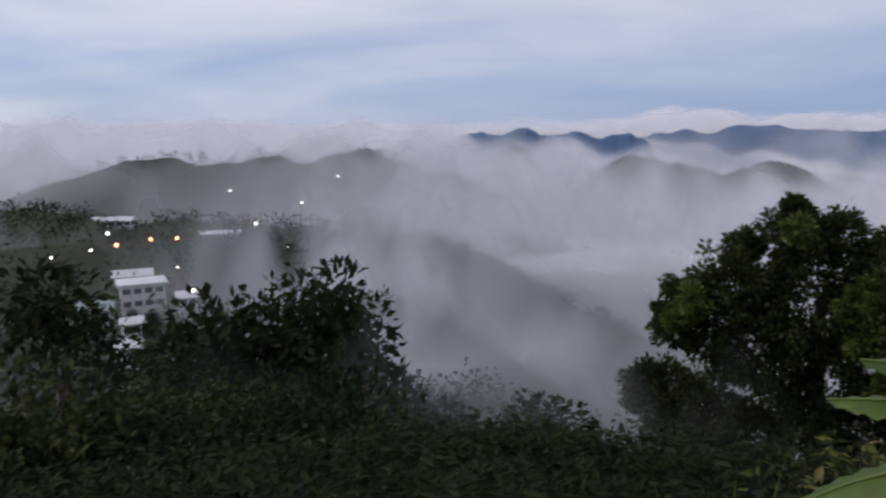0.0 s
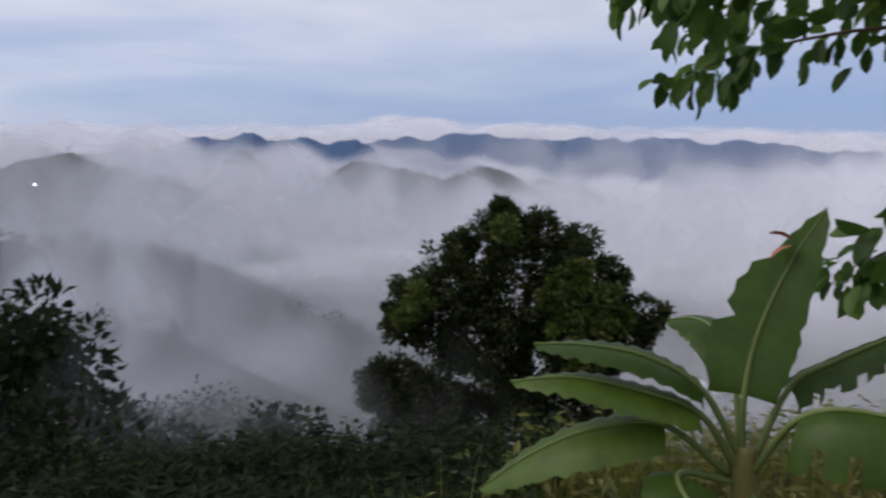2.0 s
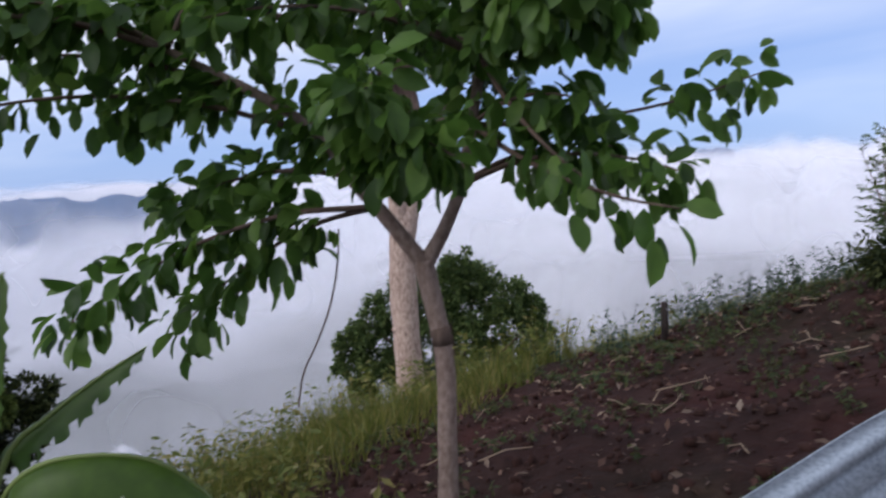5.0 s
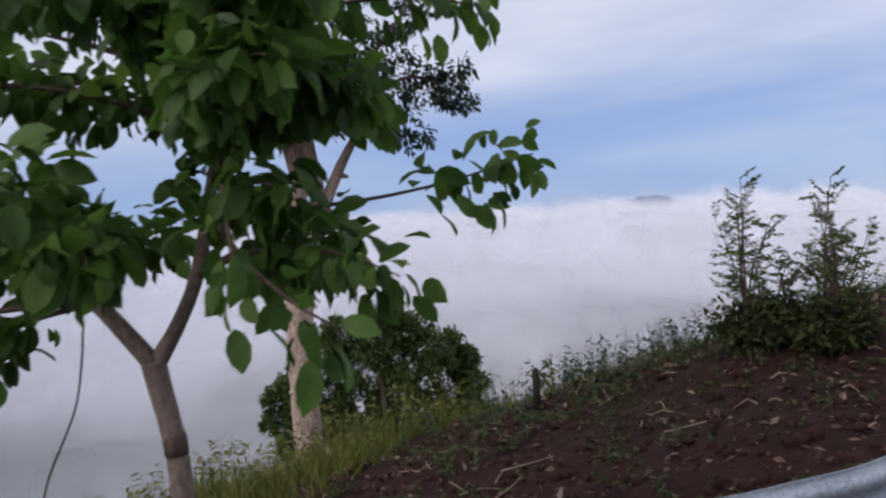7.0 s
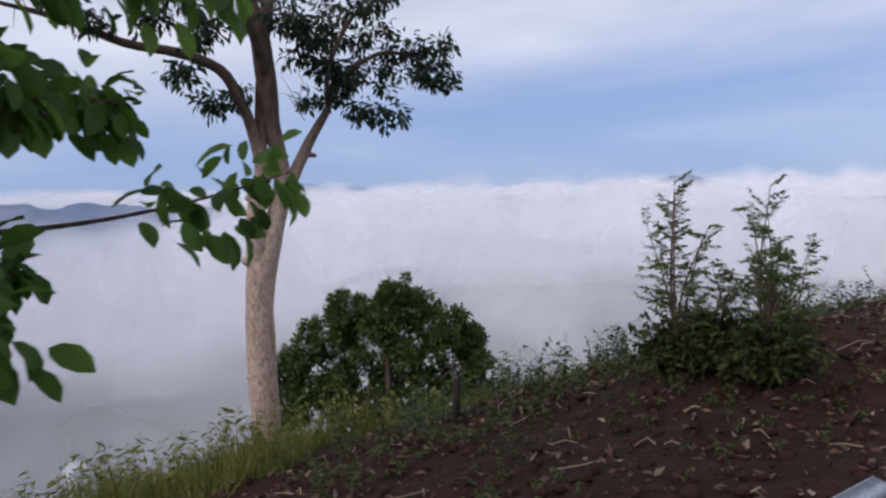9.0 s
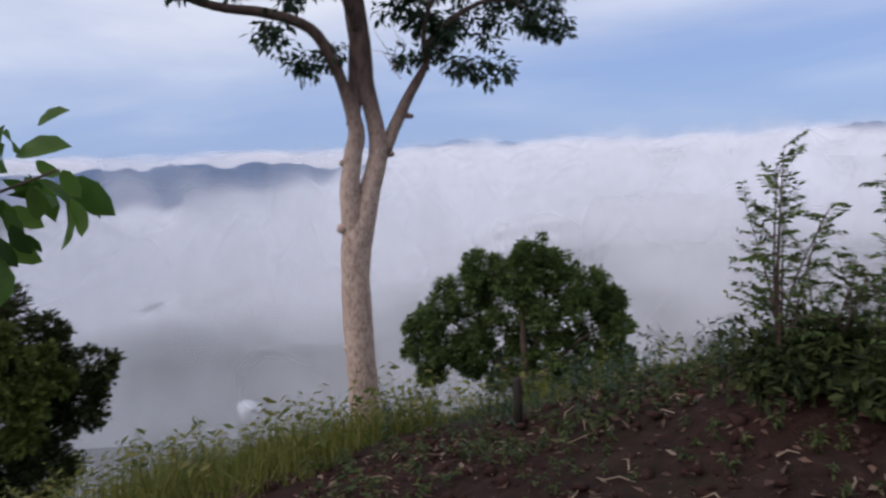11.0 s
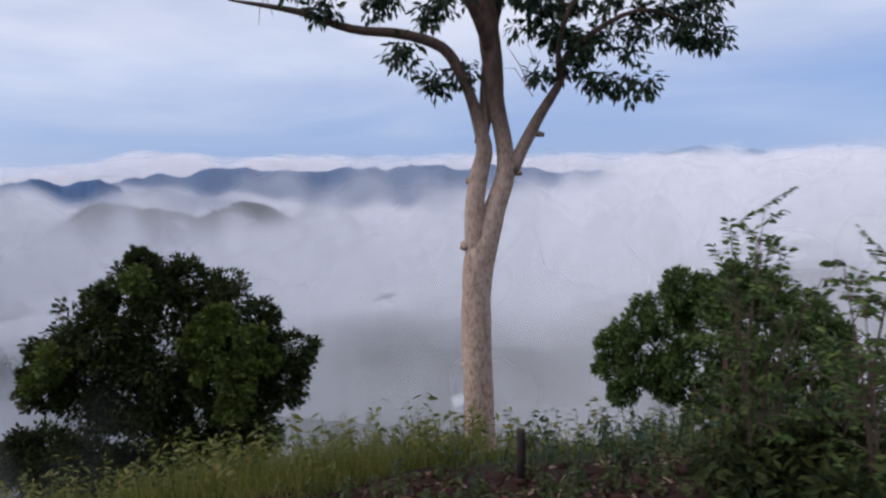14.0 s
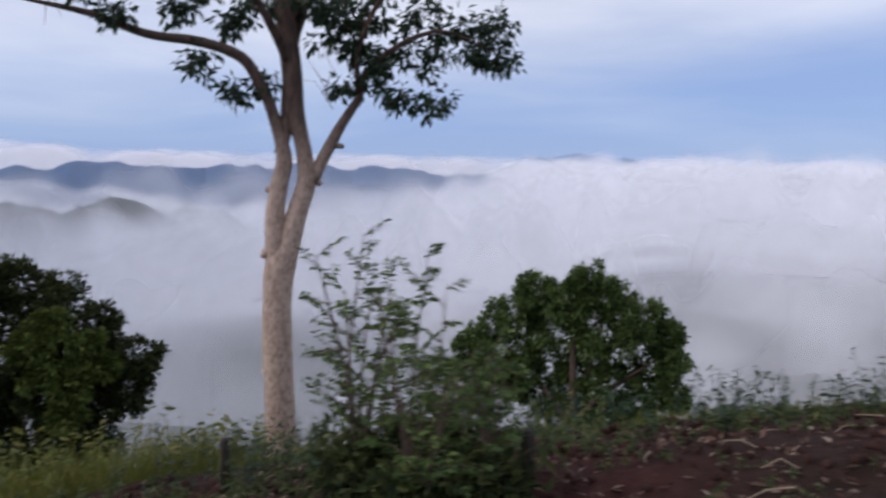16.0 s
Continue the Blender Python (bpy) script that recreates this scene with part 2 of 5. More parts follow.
def fog_material(name):
    """White mist: droplets that scatter light both ways, thick or thin by the bank's own density and drifting billows."""
    m = bpy.data.materials.new(name)
    m.use_nodes = True
    t = m.node_tree
    t.nodes.clear()
    out = t.nodes.new("ShaderNodeOutputMaterial")
    d = t.nodes.new("ShaderNodeBsdfDiffuse")
    d.inputs["Color"].default_value = (0.83, 0.825, 0.87, 1)
    back = t.nodes.new("ShaderNodeBsdfTranslucent")
    back.inputs["Color"].default_value = (0.83, 0.825, 0.87, 1)
    white = t.nodes.new("ShaderNodeMixShader")
    white.inputs[0].default_value = 0.3
    t.links.new(d.outputs[0], white.inputs[1])
    t.links.new(back.outputs[0], white.inputs[2])
    tr = t.nodes.new("ShaderNodeBsdfTransparent")
    flow = t.nodes.new("ShaderNodeAttribute")
    flow.attribute_name = "flow"
    n = node(t, "ShaderNodeTexNoise", Scale=1.0, Detail=1.4, Roughness=0.4, Distortion=0.4)
    t.links.new(flow.outputs["Vector"], n.inputs["Vector"])
    r = t.nodes.new("ShaderNodeMapRange")
    r.interpolation_type = "SMOOTHSTEP"
    for key, value in (("From Min", 0.28), ("From Max", 0.72), ("To Min", 0.4), ("To Max", 1.5)):
        r.inputs[key].default_value = value
    t.links.new(n.outputs[0], r.inputs["Value"])
    dens = t.nodes.new("ShaderNodeAttribute")
    dens.attribute_name = "thickness"
    mul = t.nodes.new("ShaderNodeMath")
    mul.operation, mul.use_clamp = "MULTIPLY", True
    t.links.new(r.outputs[0], mul.inputs[0])
    t.links.new(dens.outputs["Fac"], mul.inputs[1])
    mx = t.nodes.new("ShaderNodeMixShader")
    t.links.new(mul.outputs[0], mx.inputs[0])
    t.links.new(tr.outputs[0], mx.inputs[1])
    t.links.new(white.outputs[0], mx.inputs[2])
    t.links.new(mx.outputs[0], out.inputs["Surface"])
    return m


MIST = fog_material("mist")


# ---- building helpers ----
def mesh_from(name, verts, faces, mat, smooth=False):
    me = bpy.data.meshes.new(name)
    me.from_pydata(verts if isinstance(verts, list) else verts.tolist(), [], faces if isinstance(faces, list) else faces.tolist())
    me.materials.append(mat)
    if smooth:
        me.polygons.foreach_set("use_smooth", [True] * len(me.polygons))
    me.update()
    return me


def thing(name, x, y, z, label, category, group="", kind=""):
    ob = new(name)
    ob.empty_display_size = 0.1
    ob.matrix_world = pose(x, y, z)
    return tagged(ob, label, category, group, kind)


def part_mesh(name, me, parent, label="", kind=""):
    ob = new(name, me)
    ob.parent = parent
    return tagged(ob, label, kind=kind)


def tube(lines, sides=8):
    """Tapered limbs: each line is a list of (point, radius)."""
    verts, faces = [], []
    for line in lines:
        pts = [Vector(p) for p, _ in line]
        start = len(verts)
        ref = Vector((0.31, 0.9, 0.2))
        for i, (p, (_, r)) in enumerate(zip(pts, line)):
            d = (pts[min(i + 1, len(pts) - 1)] - pts[max(i - 1, 0)]).normalized()
            a = d.cross(ref).normalized()
            b = d.cross(a)
            for k in range(sides):
                q = 2 * math.pi * k / sides
                w = r * (1 + 0.10 * noise.noise(Vector((p.x * 3 + math.cos(q), p.y * 3 + math.sin(q), p.z * 2.2))))
                verts.append(tuple(p + (a * math.cos(q) + b * math.sin(q)) * w))
        for i in range(len(pts) - 1):
            for k in range(sides):
                o, k2 = start + i * sides, (k + 1) % sides
                faces.append((o + k, o + k2, o + sides + k2, o + sides + k))
        faces.append(tuple(start + (len(pts) - 1) * sides + k for k in range(sides)))
        faces.append(tuple(start + k for k in reversed(range(sides))))
    return verts, faces


def smooth_line(line, steps=4):
    """A curved limb through its (point, radius) knots."""
    P = [np.array((*p, r), float) for p, r in line]
    P = [2 * P[0] - P[1], *P, 2 * P[-1] - P[-2]]
    out = []
    for i in range(1, len(P) - 2):
        for s in range(steps):
            u = s / steps
            a, b, c, d = P[i - 1], P[i], P[i + 1], P[i + 2]
            q = 0.5 * (2 * b + (c - a) * u + (2 * a - 5 * b + 4 * c - d) * u * u + (3 * b - a - 3 * c + d) * u ** 3)
            out.append((tuple(q[:3]), max(0.002, q[3])))
    out.append((tuple(P[-2][:3]), max(0.002, P[-2][3])))
    return out


DIAMOND = (np.array([(0, 0, 0), (0.45, 0.5, 0.06), (1, 0, -0.05), (0.45, -0.5, 0.06)]), [(0, 1, 2), (0, 2, 3)])
BROAD = (np.array([(0, 0, 0), (0.18, 0.33, 0.06), (0.50, 0.5, 0.08), (0.80, 0.38, 0.0), (1, 0.03, -0.16), (0.80, -0.38, 0.0), (0.50, -0.5, 0.08),
                   (0.18, -0.33, 0.06), (0.5, 0, 0.0)]), [(0, 1, 8), (1, 2, 8), (2, 3, 8), (3, 4, 8), (4, 5, 8), (5, 6, 8), (6, 7, 8), (7, 0, 8)])
BLADE = (np.array([(0, 0.5, 0), (0, -0.5, 0), (0.55, 0.35, 0.05), (0.55, -0.35, 0.05), (1, 0, 0.22)]), [(0, 1, 3, 2), (2, 3, 4)])


def unit(v):
    return v / np.maximum(1e-9, np.linalg.norm(v, axis=1, keepdims=True))


def leaves(pos, way, length, width, shape=DIAMOND, roll=1.0):
    """Many leaves in one mesh: roots, pointing ways, lengths and widths as arrays."""
    n = len(pos)
    way = unit(way)
    side = unit(np.cross(way, np.array((0.0, 0.0, 1.0)) + 0.02 * rng.normal(size=(n, 3))))
    up = np.cross(side, way)
    a = rng.normal(size=(n, 1)) * roll
    side, up = side * np.cos(a) + up * np.sin(a), up * np.cos(a) - side * np.sin(a)
    tv, tf = shape
    L, W = np.broadcast_to(length, (n,)), np.broadcast_to(width, (n,))
    v = pos[:, None] + tv[None, :, 0:1] * (way * L[:, None])[:, None] + tv[None, :, 1:2] * (side * W[:, None])[:, None] + tv[None, :, 2:3] * (up * L[:, None])[:, None]
    k = len(tv)
    faces = [tuple(i * k + j for j in f) for i in range(n) for f in tf]
    return v.reshape(-1, 3).tolist(), faces


def joined(a, b):
    o = len(a[0])
    return a[0] + b[0], a[1] + [tuple(i + o for i in f) for f in b[1]]


def ball(n):
    return unit(rng.normal(size=(n, 3)))


# ---- the ground: one sheet from the path down into the valley and out to the hills ----
NX, NY = 0.67, 0.742


def near_ground(x, y):
    n, s = NX * x + NY * y, NY * x - NX * y
    drop = 0.17 * n + 0.18 * np.logaddexp(0, (n - 7.0) / 0.6) * 0.6 + 0.24 * np.logaddexp(0, (n - 14) / 3) * 3
    drop = np.where(n < 0, 0.10 * n, drop)
    along = np.where(s > 0, 0.115 * 13 * np.tanh(s / 13), 0.0) - 0.20 * np.logaddexp(0, (-s - 1.0) / 0.7) * 0.7 - 0.17 * np.logaddexp(0, -s - 4.0)
    drop = drop + 0.15 * np.logaddexp(0, 3.2 - s) / (1 + np.exp(-(n - 7.0) / 0.5))
    berm = 0.36 * np.exp(-((n - 4.8) / 1.9) ** 2) / (1 + np.exp(-(s - 7.45) / 0.45))
    return along - drop + berm


def hill(x, y, bearing, dist, across, deep, top):
    b = math.radians(bearing)
    cx, cy = dist * math.sin(b), dist * math.cos(b)
    u = (x - cx) * math.cos(b) - (y - cy) * math.sin(b)
    v = (x - cx) * math.sin(b) + (y - cy) * math.cos(b)
    return top * np.exp(-(u / across) ** 2 - (v / deep) ** 2)


def fractal(x, y, scale, seed=0.0, octaves=4):
    """Smooth rolling noise on arrays, by sums of turned sines."""
    z, amp = np.zeros_like(x), 1.0
    for k in range(octaves):
        a = 1.3 + 2.1 * k + seed
        u, v = x * math.cos(a) - y * math.sin(a), x * math.sin(a) + y * math.cos(a)
        f = (1.9 ** k) / scale
        z = z + amp * np.sin(u * f * 6.28 + 1.7 * np.sin(v * f * 4.1 + a) + a * 3) * np.cos(v * f * 5.3 + 1.3 * np.sin(u * f * 3.3) + seed)
        amp *= 0.55
    return z


VALLEY = -95.0
DEEP = -230.0
# bearing, distance, half width across, half depth, height over the valley floor
HILLS = [(-24, 250, 150, 150, 50), (-42, 330, 120, 170, 56), (-20, 120, 70, 70, 50), (-22, 520, 170, 70, 72), (-7, 700, 130, 90, 72), (-14, 720, 110, 90, 64), (0, 640, 90, 70, 56),
         (15, 900, 190, 100, 50), (19, 950, 140, 90, 40), (5.7, 1300, 90, 90, 74), (24, 1150, 210, 90, 38), (30, 1300, 170, 90, 30), (-60, 700, 300, 300, 80)]


def ground(x, y):
    x, y = np.asarray(x, float), np.asarray(y, float)
    r = np.hypot(x, y)
    deep = DEEP * np.clip((r - 500) / 700, 0, 1) + VALLEY * (1 - np.clip((r - 500) / 700, 0, 1))
    far = deep.copy()
    for b, d, a, p, h in HILLS:
        g = hill(x, y, b, d, a, p, 1.0)
        far = np.maximum(far, deep + (VALLEY + h - deep) * (np.minimum(1.0, 1.7 * g) if d < 400 else g))
    far = far + np.clip((r - 250) / 300, 0, 1) * (6.0 * fractal(x, y, 300, 0.4) + 3.5 * fractal(x, y, 85, 1.4, 3))
    near = np.where(r < 400, near_ground(x, y), -300.0)
    k = 6.0
    m = np.maximum(near, far)
    blend = m + k * np.log(np.exp((near - m) / k) + np.exp((far - m) / k))
    near_only = near + 0.06 * fractal(x, y, 3.1, 0.2) + 0.02 * fractal(x, y, 0.7, 1.2)
    return np.where(r < 30, near_only, blend)


def polar(radii, angles):
    R, A = np.meshgrid(radii, angles, indexing="ij")
    return R * np.sin(A), R * np.cos(A)


def sheet(name, X, Y, Z, mat, wrap=True):
    nr, na = X.shape
    v = np.stack([X, Y, Z], -1).reshape(-1, 3)
    i, j = np.meshgrid(np.arange(nr - 1), np.arange(na if wrap else na - 1), indexing="ij")
    i, j = i.ravel(), j.ravel()
    j2 = (j + 1) % na
    f = np.stack([i * na + j, (i + 1) * na + j, (i + 1) * na + j2, i * na + j2], 1)
    return mesh_from(name, v, f, mat, True)


radii = np.concatenate([[0.02], np.geomspace(0.4, 4900, 190)])
angles = np.linspace(-math.pi, math.pi, 420, endpoint=False)
GX, GY = polar(radii, angles)
me = sheet("ground", GX, GY, ground(GX, GY), SOIL)
tagged(new("ground", me), "bare reddish hillside falling into a wooded misty valley", "ground", kind="structure")


def far_ridge(name, b0, b1, dist, base, peaks, label, mat=HAZED_WOODS):
    """A long mountain range at a great distance, with spurs running down towards the viewer."""
    A = np.radians(np.linspace(b0, b1, 260))
    V = np.linspace(-1, 1, 24)
    VV, AA = np.meshgrid(V, A, indexing="ij")
    top = np.zeros_like(AA)
    deg = np.degrees(AA)
    for pb, pw, ph in peaks:
        top = np.maximum(top, ph * (0.86 + 0.14 * np.exp(-((deg - pb) / pw) ** 2)) * np.exp(-((deg - pb) / (3.2 * pw)) ** 4))
    edge = np.clip((deg - b0) / 2.5, 0, 1) * np.clip((b1 - deg) / 2.5, 0, 1)
    top = (top + 5 * fractal(deg * 100, deg * 30, 420, 2.0)) * edge
    RR = dist * (1 + 0.10 * VV)
    Z = base + top * (1 - np.abs(VV) ** 1.3) + (1 - np.abs(VV)) * 7 * fractal(RR * np.sin(AA), RR * np.cos(AA), 330, 3.0) * edge
    me = sheet(name, RR * np.sin(AA), RR * np.cos(AA), Z, mat, wrap=False)
    return tagged(new(name, me), label, "mountain", kind="structure")


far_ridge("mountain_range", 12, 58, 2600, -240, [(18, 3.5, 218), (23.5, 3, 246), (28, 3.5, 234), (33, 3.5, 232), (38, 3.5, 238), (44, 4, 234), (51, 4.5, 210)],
          "long haze-blue wooded mountain range rising out of mist")
far_ridge("mountain_range", -4, 18, 2300, -240, [(3, 2.4, 210), (6, 2.2, 226), (10, 2.4, 220), (13, 2.5, 216)], "low far haze-blue hills behind mist")
far_ridge("mountain_range", 53, 67, 3900, -120, [(59.5, 1.6, 186), (56.5, 3, 160), (62.5, 2.4, 158)], "faint far haze-blue peak above the mist", PALE_HAZED_WOODS)
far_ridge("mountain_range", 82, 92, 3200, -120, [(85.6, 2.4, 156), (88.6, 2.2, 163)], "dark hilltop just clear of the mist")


# ---- mist: an opaque floor far out in the valley, and banks of it one behind another ----
def mist_mesh(X, Y, Z, density, flow, wrap):
    me = sheet("mist", X, Y, Z, MIST, wrap)
    me.attributes.new("thickness", "FLOAT", "POINT").data.foreach_set("value", np.ascontiguousarray(density, np.float32).ravel())
    me.attributes.new("flow", "FLOAT_VECTOR", "POINT").data.foreach_set("vector", np.ascontiguousarray(flow, np.float32).ravel())
    return me


def step(x):
    x = np.clip(x, 0, 1)
    return x * x * (3 - 2 * x)


def fog_height(x, y):
    r = np.hypot(x, y)
    b = np.degrees(np.arctan2(x, y))
    right = 1 / (1 + np.exp(-(b - 60) / 4))
    left = 1 / (1 + np.exp((b + 4) / 4))
    mid = (1 - right) * (1 - left)
    z = np.full_like(r, -52.0)
    z = z + right * 40 * np.clip((r - 250) / 1300, 0, 1) ** 0.8
    z = z + left * (-40 - 60 * np.clip((r - 250) / 400, 0, 1) + 72 * np.clip((r - 650) / 600, 0, 1))
    z = z - mid * 0.084 * np.clip(r - 60, 0, 2700)
    z = z + mid * 240 * np.clip((r - 2850) / 450, 0, 1)
    return z + np.clip(r / 300, 0.3, 1.0) * 7 * fractal(x, y, 620, 0.9, 2)


FX, FY = polar(np.geomspace(200, 4700, 110), np.linspace(-math.pi, math.pi, 360, endpoint=False))
FR = np.hypot(FX, FY)
me = mist_mesh(FX, FY, fog_height(FX, FY), 3.0 * step((FR - 260) / 500), np.stack([FX / 160, FY / 160, FX * 0], -1), True)
tagged(new("mist", me), "pale lilac-grey morning mist filling the valley", "mist", kind="structure")


def mist_bank(dist, bearings, tops, densities, soft, grain, seed, label, cat="mist", low=-30.0, name="mist", ragged=0.45, slope=0.30):
    """A long bank that leans away as it rises. Tops and softness in degrees of slope seen from the path; it thins out towards its top."""
    A = np.linspace(-60, 118, 420)
    top = np.interp(A, bearings, tops)
    dense = np.interp(A, bearings, densities)
    hi = top.max() + soft
    E, B = np.meshgrid(np.linspace(low, hi, 44), A, indexing="ij")
    lean = 1 + slope * (E - low) / (hi - low)
    R = dist * lean
    b = np.radians(B)
    edge = top[None] + ragged * soft * fractal(B * 10, E * 4, 110, seed, 2)
    density = dense[None] * step((edge - E) / soft + 0.35)
    flow = np.stack([B / grain, E / (grain * 0.8), np.full_like(B, seed * 3.1)], -1)
    me = mist_mesh(R * np.sin(b), R * np.cos(b), 1.8 + R * np.tan(np.radians(E)), density, flow, False)
    tagged(new(name, me), label, cat, kind="structure")


KNOTS = (-60, -24, -14, -8, -3, 6, 18, 30, 46, 58, 70, 118)
VEIL, SEA = "thin veil of grey mist over the woods", "bank of pale lilac-grey mist in the valley"
mist_bank(27, KNOTS, (-19,) * 12, (.0, .02, .06, .09, .09, .08, .05, 0, 0, 0, 0, 0), 7, 18, 14.0, VEIL, low=-36)
mist_bank(44, KNOTS, (-17, -17, -17, -17, -17, -17, -17, -17, -17, -17, -17, -17), (.02, .04, .10, .16, .18, .15, .10, .06, .06, .06, .06, .06), 8, 17, 15.0, VEIL, low=-36)
mist_bank(70, KNOTS, (-15,) * 12, (.04, .05, .10, .18, .18, .14, .10, .10, .12, .12, .12, .12), 9, 16, 1.0, VEIL)
mist_bank(108, KNOTS, (-13, -13, -11, -8.5, -8, -8, -9, -9, -9, -9, -9, -9), (.08, .12, .34, .60, .56, .38, .17, .17, .18, .18, .18, .18), 9, 14, 2.0, VEIL)
mist_bank(155, KNOTS, (-9.5, -9.5, -8, -6.2, -5.5, -5.8, -6, -6, -6, -6, -6, -6), (.10, .14, .40, .66, .64, .48, .26, .26, .28, .28, .28, .28), 8, 13, 3.0, SEA)
mist_bank(225, KNOTS, (-8, -8, -7, -6, -5, -5, -5, -5, -4.5, -4, -4, -4), (.22, .22, .36, .60, .62, .50, .40, .38, .38, .40, .42, .42), 7, 12, 4.0, SEA)
mist_bank(330, KNOTS, (-6, -6, -6, -5, -4, -4.2, -4.6, -4.6, -3.6, -2.4, -2, -2), (.30, .30, .32, .42, .56, .52, .5, .48, .48, .52, .55, .55), 5.5, 11, 5.0, SEA)
mist_bank(480, KNOTS, (-4.6, -4.6, -5.0, -4.6, -3.2, -3.8, -4.2, -4.2, -3.0, -1.4, -1, -1), (.34, .34, .30, .36, .55, .58, .58, .58, .58, .65, .7, .7), 4, 10, 6.0, SEA)
mist_bank(415, KNOTS, (-2.0, -2.0, -2.0, -1.8, -1.5, -1.2, -1.1, -1.1, -1, 0, 0, 0), (.48, .48, .42, .42, .52, .62, .62, .5, .35, .30, .3, .3), 2.4, 14, 13.0, "thin blue morning haze before the hills", low=-9, slope=0.04)
mist_bank(760, KNOTS, (-2.6, -2.8, -3.4, -3.6, -2.8, -3.2, -3.6, -3.7, -2.6, -0.6, -0.3, -0.3), (.5, .5, .4, .35, .5, .6, .65, .65, .65, .8, .85, .85), 3, 9, 7.0, SEA, low=-12)
mist_bank(1050, KNOTS, (-0.5, -0.5, -0.7, -1.0, -1.4, -2.2, -3.2, -3.4, -2.2, 0.0, 0.15, 0.2), (.9, .9, .9, .8, .7, .7, .7, .7, .7, .9, .95, .95), 1.8, 9, 8.0, SEA, low=-10)
mist_bank(1500, KNOTS, (0, 0, 0, -0.1, -0.4, -0.9, -2.5, -3.2, -2.2, 0.25, 0.3, 0.35), (1, 1, 1, 1, .95, .85, .8, .75, .8, 1, 1, 1.1), 1.2, 8, 9.0, SEA, low=-8)
mist_bank(1900, (-60, 4, 9, 14, 20, 26, 31, 118), (-3, -3, -1.3, -1.15, -1.6, -2.4, -4, -4), (0, 0, .9, 1.2, 1.1, .9, 0, 0), 0.8, 7, 10.0, "tongue of white mist sliding down the far slopes", low=-7)
mist_bank(2250, (-60, 41, 46, 52, 58, 118), (-3, -3, -1.6, -0.6, 0.3, 0.35), (0, 0, .5, .8, 1, 1.1), 1.1, 8, 11.0, SEA, low=-7)
mist_bank(2330, (-60, 8, 14, 48, 58, 118), (0.3,) * 6, (0, 0, .26, .26, .1, 0), 0.9, 9, 16.0, "thin blue haze before the far mountains", low=-3, slope=0.02)
for dist, lift, dense in ((2950, 0.0, 1.2), (3150, 0.22, 0.7)):
    mist_bank(dist, (-60, -8, 4, 10, 13, 15, 18, 21, 23, 27, 33, 40, 48, 56, 62, 118),
              tuple(q + lift for q in (-0.1, -0.1, 0.0, 0.1, 0.3, 0.65, 0.95, 0.9, 0.35, 0.55, 0.4, 0.5, 0.35, 0.3, 0.2, 0.2)),
              (0.9, 0.9, 0.8, 0.9, 1, 1.2, 1.2, 1.2, 1.1, 1.1, 1.1, 1.1, 1.1, 1, 0.9, 0.9) if dense > 1 else (0.3, 0.3, 0.4, 0.5, 0.6, 0.7, 0.7, 0.7, 0.6, 0.6, 0.6, 0.6, 0.6, 0.5, 0.4, 0.4),
              0.45, 6.0, 12.0 + lift, "bright white cloud lying along the far crests", "cloud", -3.0, "cloud_bank", 0.5)


# ---- trees and plants near the path ----


def tall_bark():
    """Pale flaking bark turning dark brown in the crown, painted backlight shade included."""
    m, t, b = material("tall_bark", 0.9)
    n1, r1 = noise_ramp(t, 2.2, [(0.3, (0.32, 0.21, 0.17)), (0.7, (0.58, 0.43, 0.35))], stretch=(1, 1, 0.5))
    n2, r2 = noise_ramp(t, 18.0, [(0.32, (0.13, 0.08, 0.065)), (0.50, (0.48, 0.35, 0.28)), (0.75, (0.68, 0.55, 0.46))], stretch=(1, 1, 0.5))
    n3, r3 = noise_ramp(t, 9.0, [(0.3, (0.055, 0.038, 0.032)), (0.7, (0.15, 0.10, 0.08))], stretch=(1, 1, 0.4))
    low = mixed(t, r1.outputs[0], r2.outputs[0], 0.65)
    # Blend by height: browner bark plus backlight shade put into the colour.
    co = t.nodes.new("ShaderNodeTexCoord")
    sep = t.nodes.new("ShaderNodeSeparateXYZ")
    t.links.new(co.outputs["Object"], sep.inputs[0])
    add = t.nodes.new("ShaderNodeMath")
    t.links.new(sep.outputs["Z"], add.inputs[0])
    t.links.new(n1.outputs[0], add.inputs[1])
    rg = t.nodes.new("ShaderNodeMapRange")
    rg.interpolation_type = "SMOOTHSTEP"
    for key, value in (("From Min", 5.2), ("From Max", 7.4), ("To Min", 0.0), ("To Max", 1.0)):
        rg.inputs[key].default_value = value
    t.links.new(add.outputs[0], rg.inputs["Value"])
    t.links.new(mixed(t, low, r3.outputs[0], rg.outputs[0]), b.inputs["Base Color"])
    bump(t, b, n2.outputs[0], 0.7, 0.02)
    return m


BARK_TALL = tall_bark()


def gz(x, y):
    return float(ground(np.array([x]), np.array([y]))[0])


def local(line, base):
    return [((p[0] - base[0], p[1] - base[1], p[2] - base[2]), r) for p, r in line]


def cluster(points, n, spread, length, width, droop, outward=1.0, shape=DIAMOND, roll=0.8, centre=None):
    """Leaves scattered round each point, leaning outwards and down."""
    P = np.repeat(np.asarray(points, float), n, axis=0)
    off = ball(len(P)) * (spread * rng.random((len(P), 1)) ** 0.5)
    way = outward * off / spread + ball(len(P)) * 0.45
    if centre is not None:
        way = way + 0.8 * unit(P - np.asarray(centre))
    way[:, 2] -= droop
    L = length * rng.uniform(0.65, 1.2, len(P))
    return leaves(P + off, way, L, L * width / length, shape, roll)


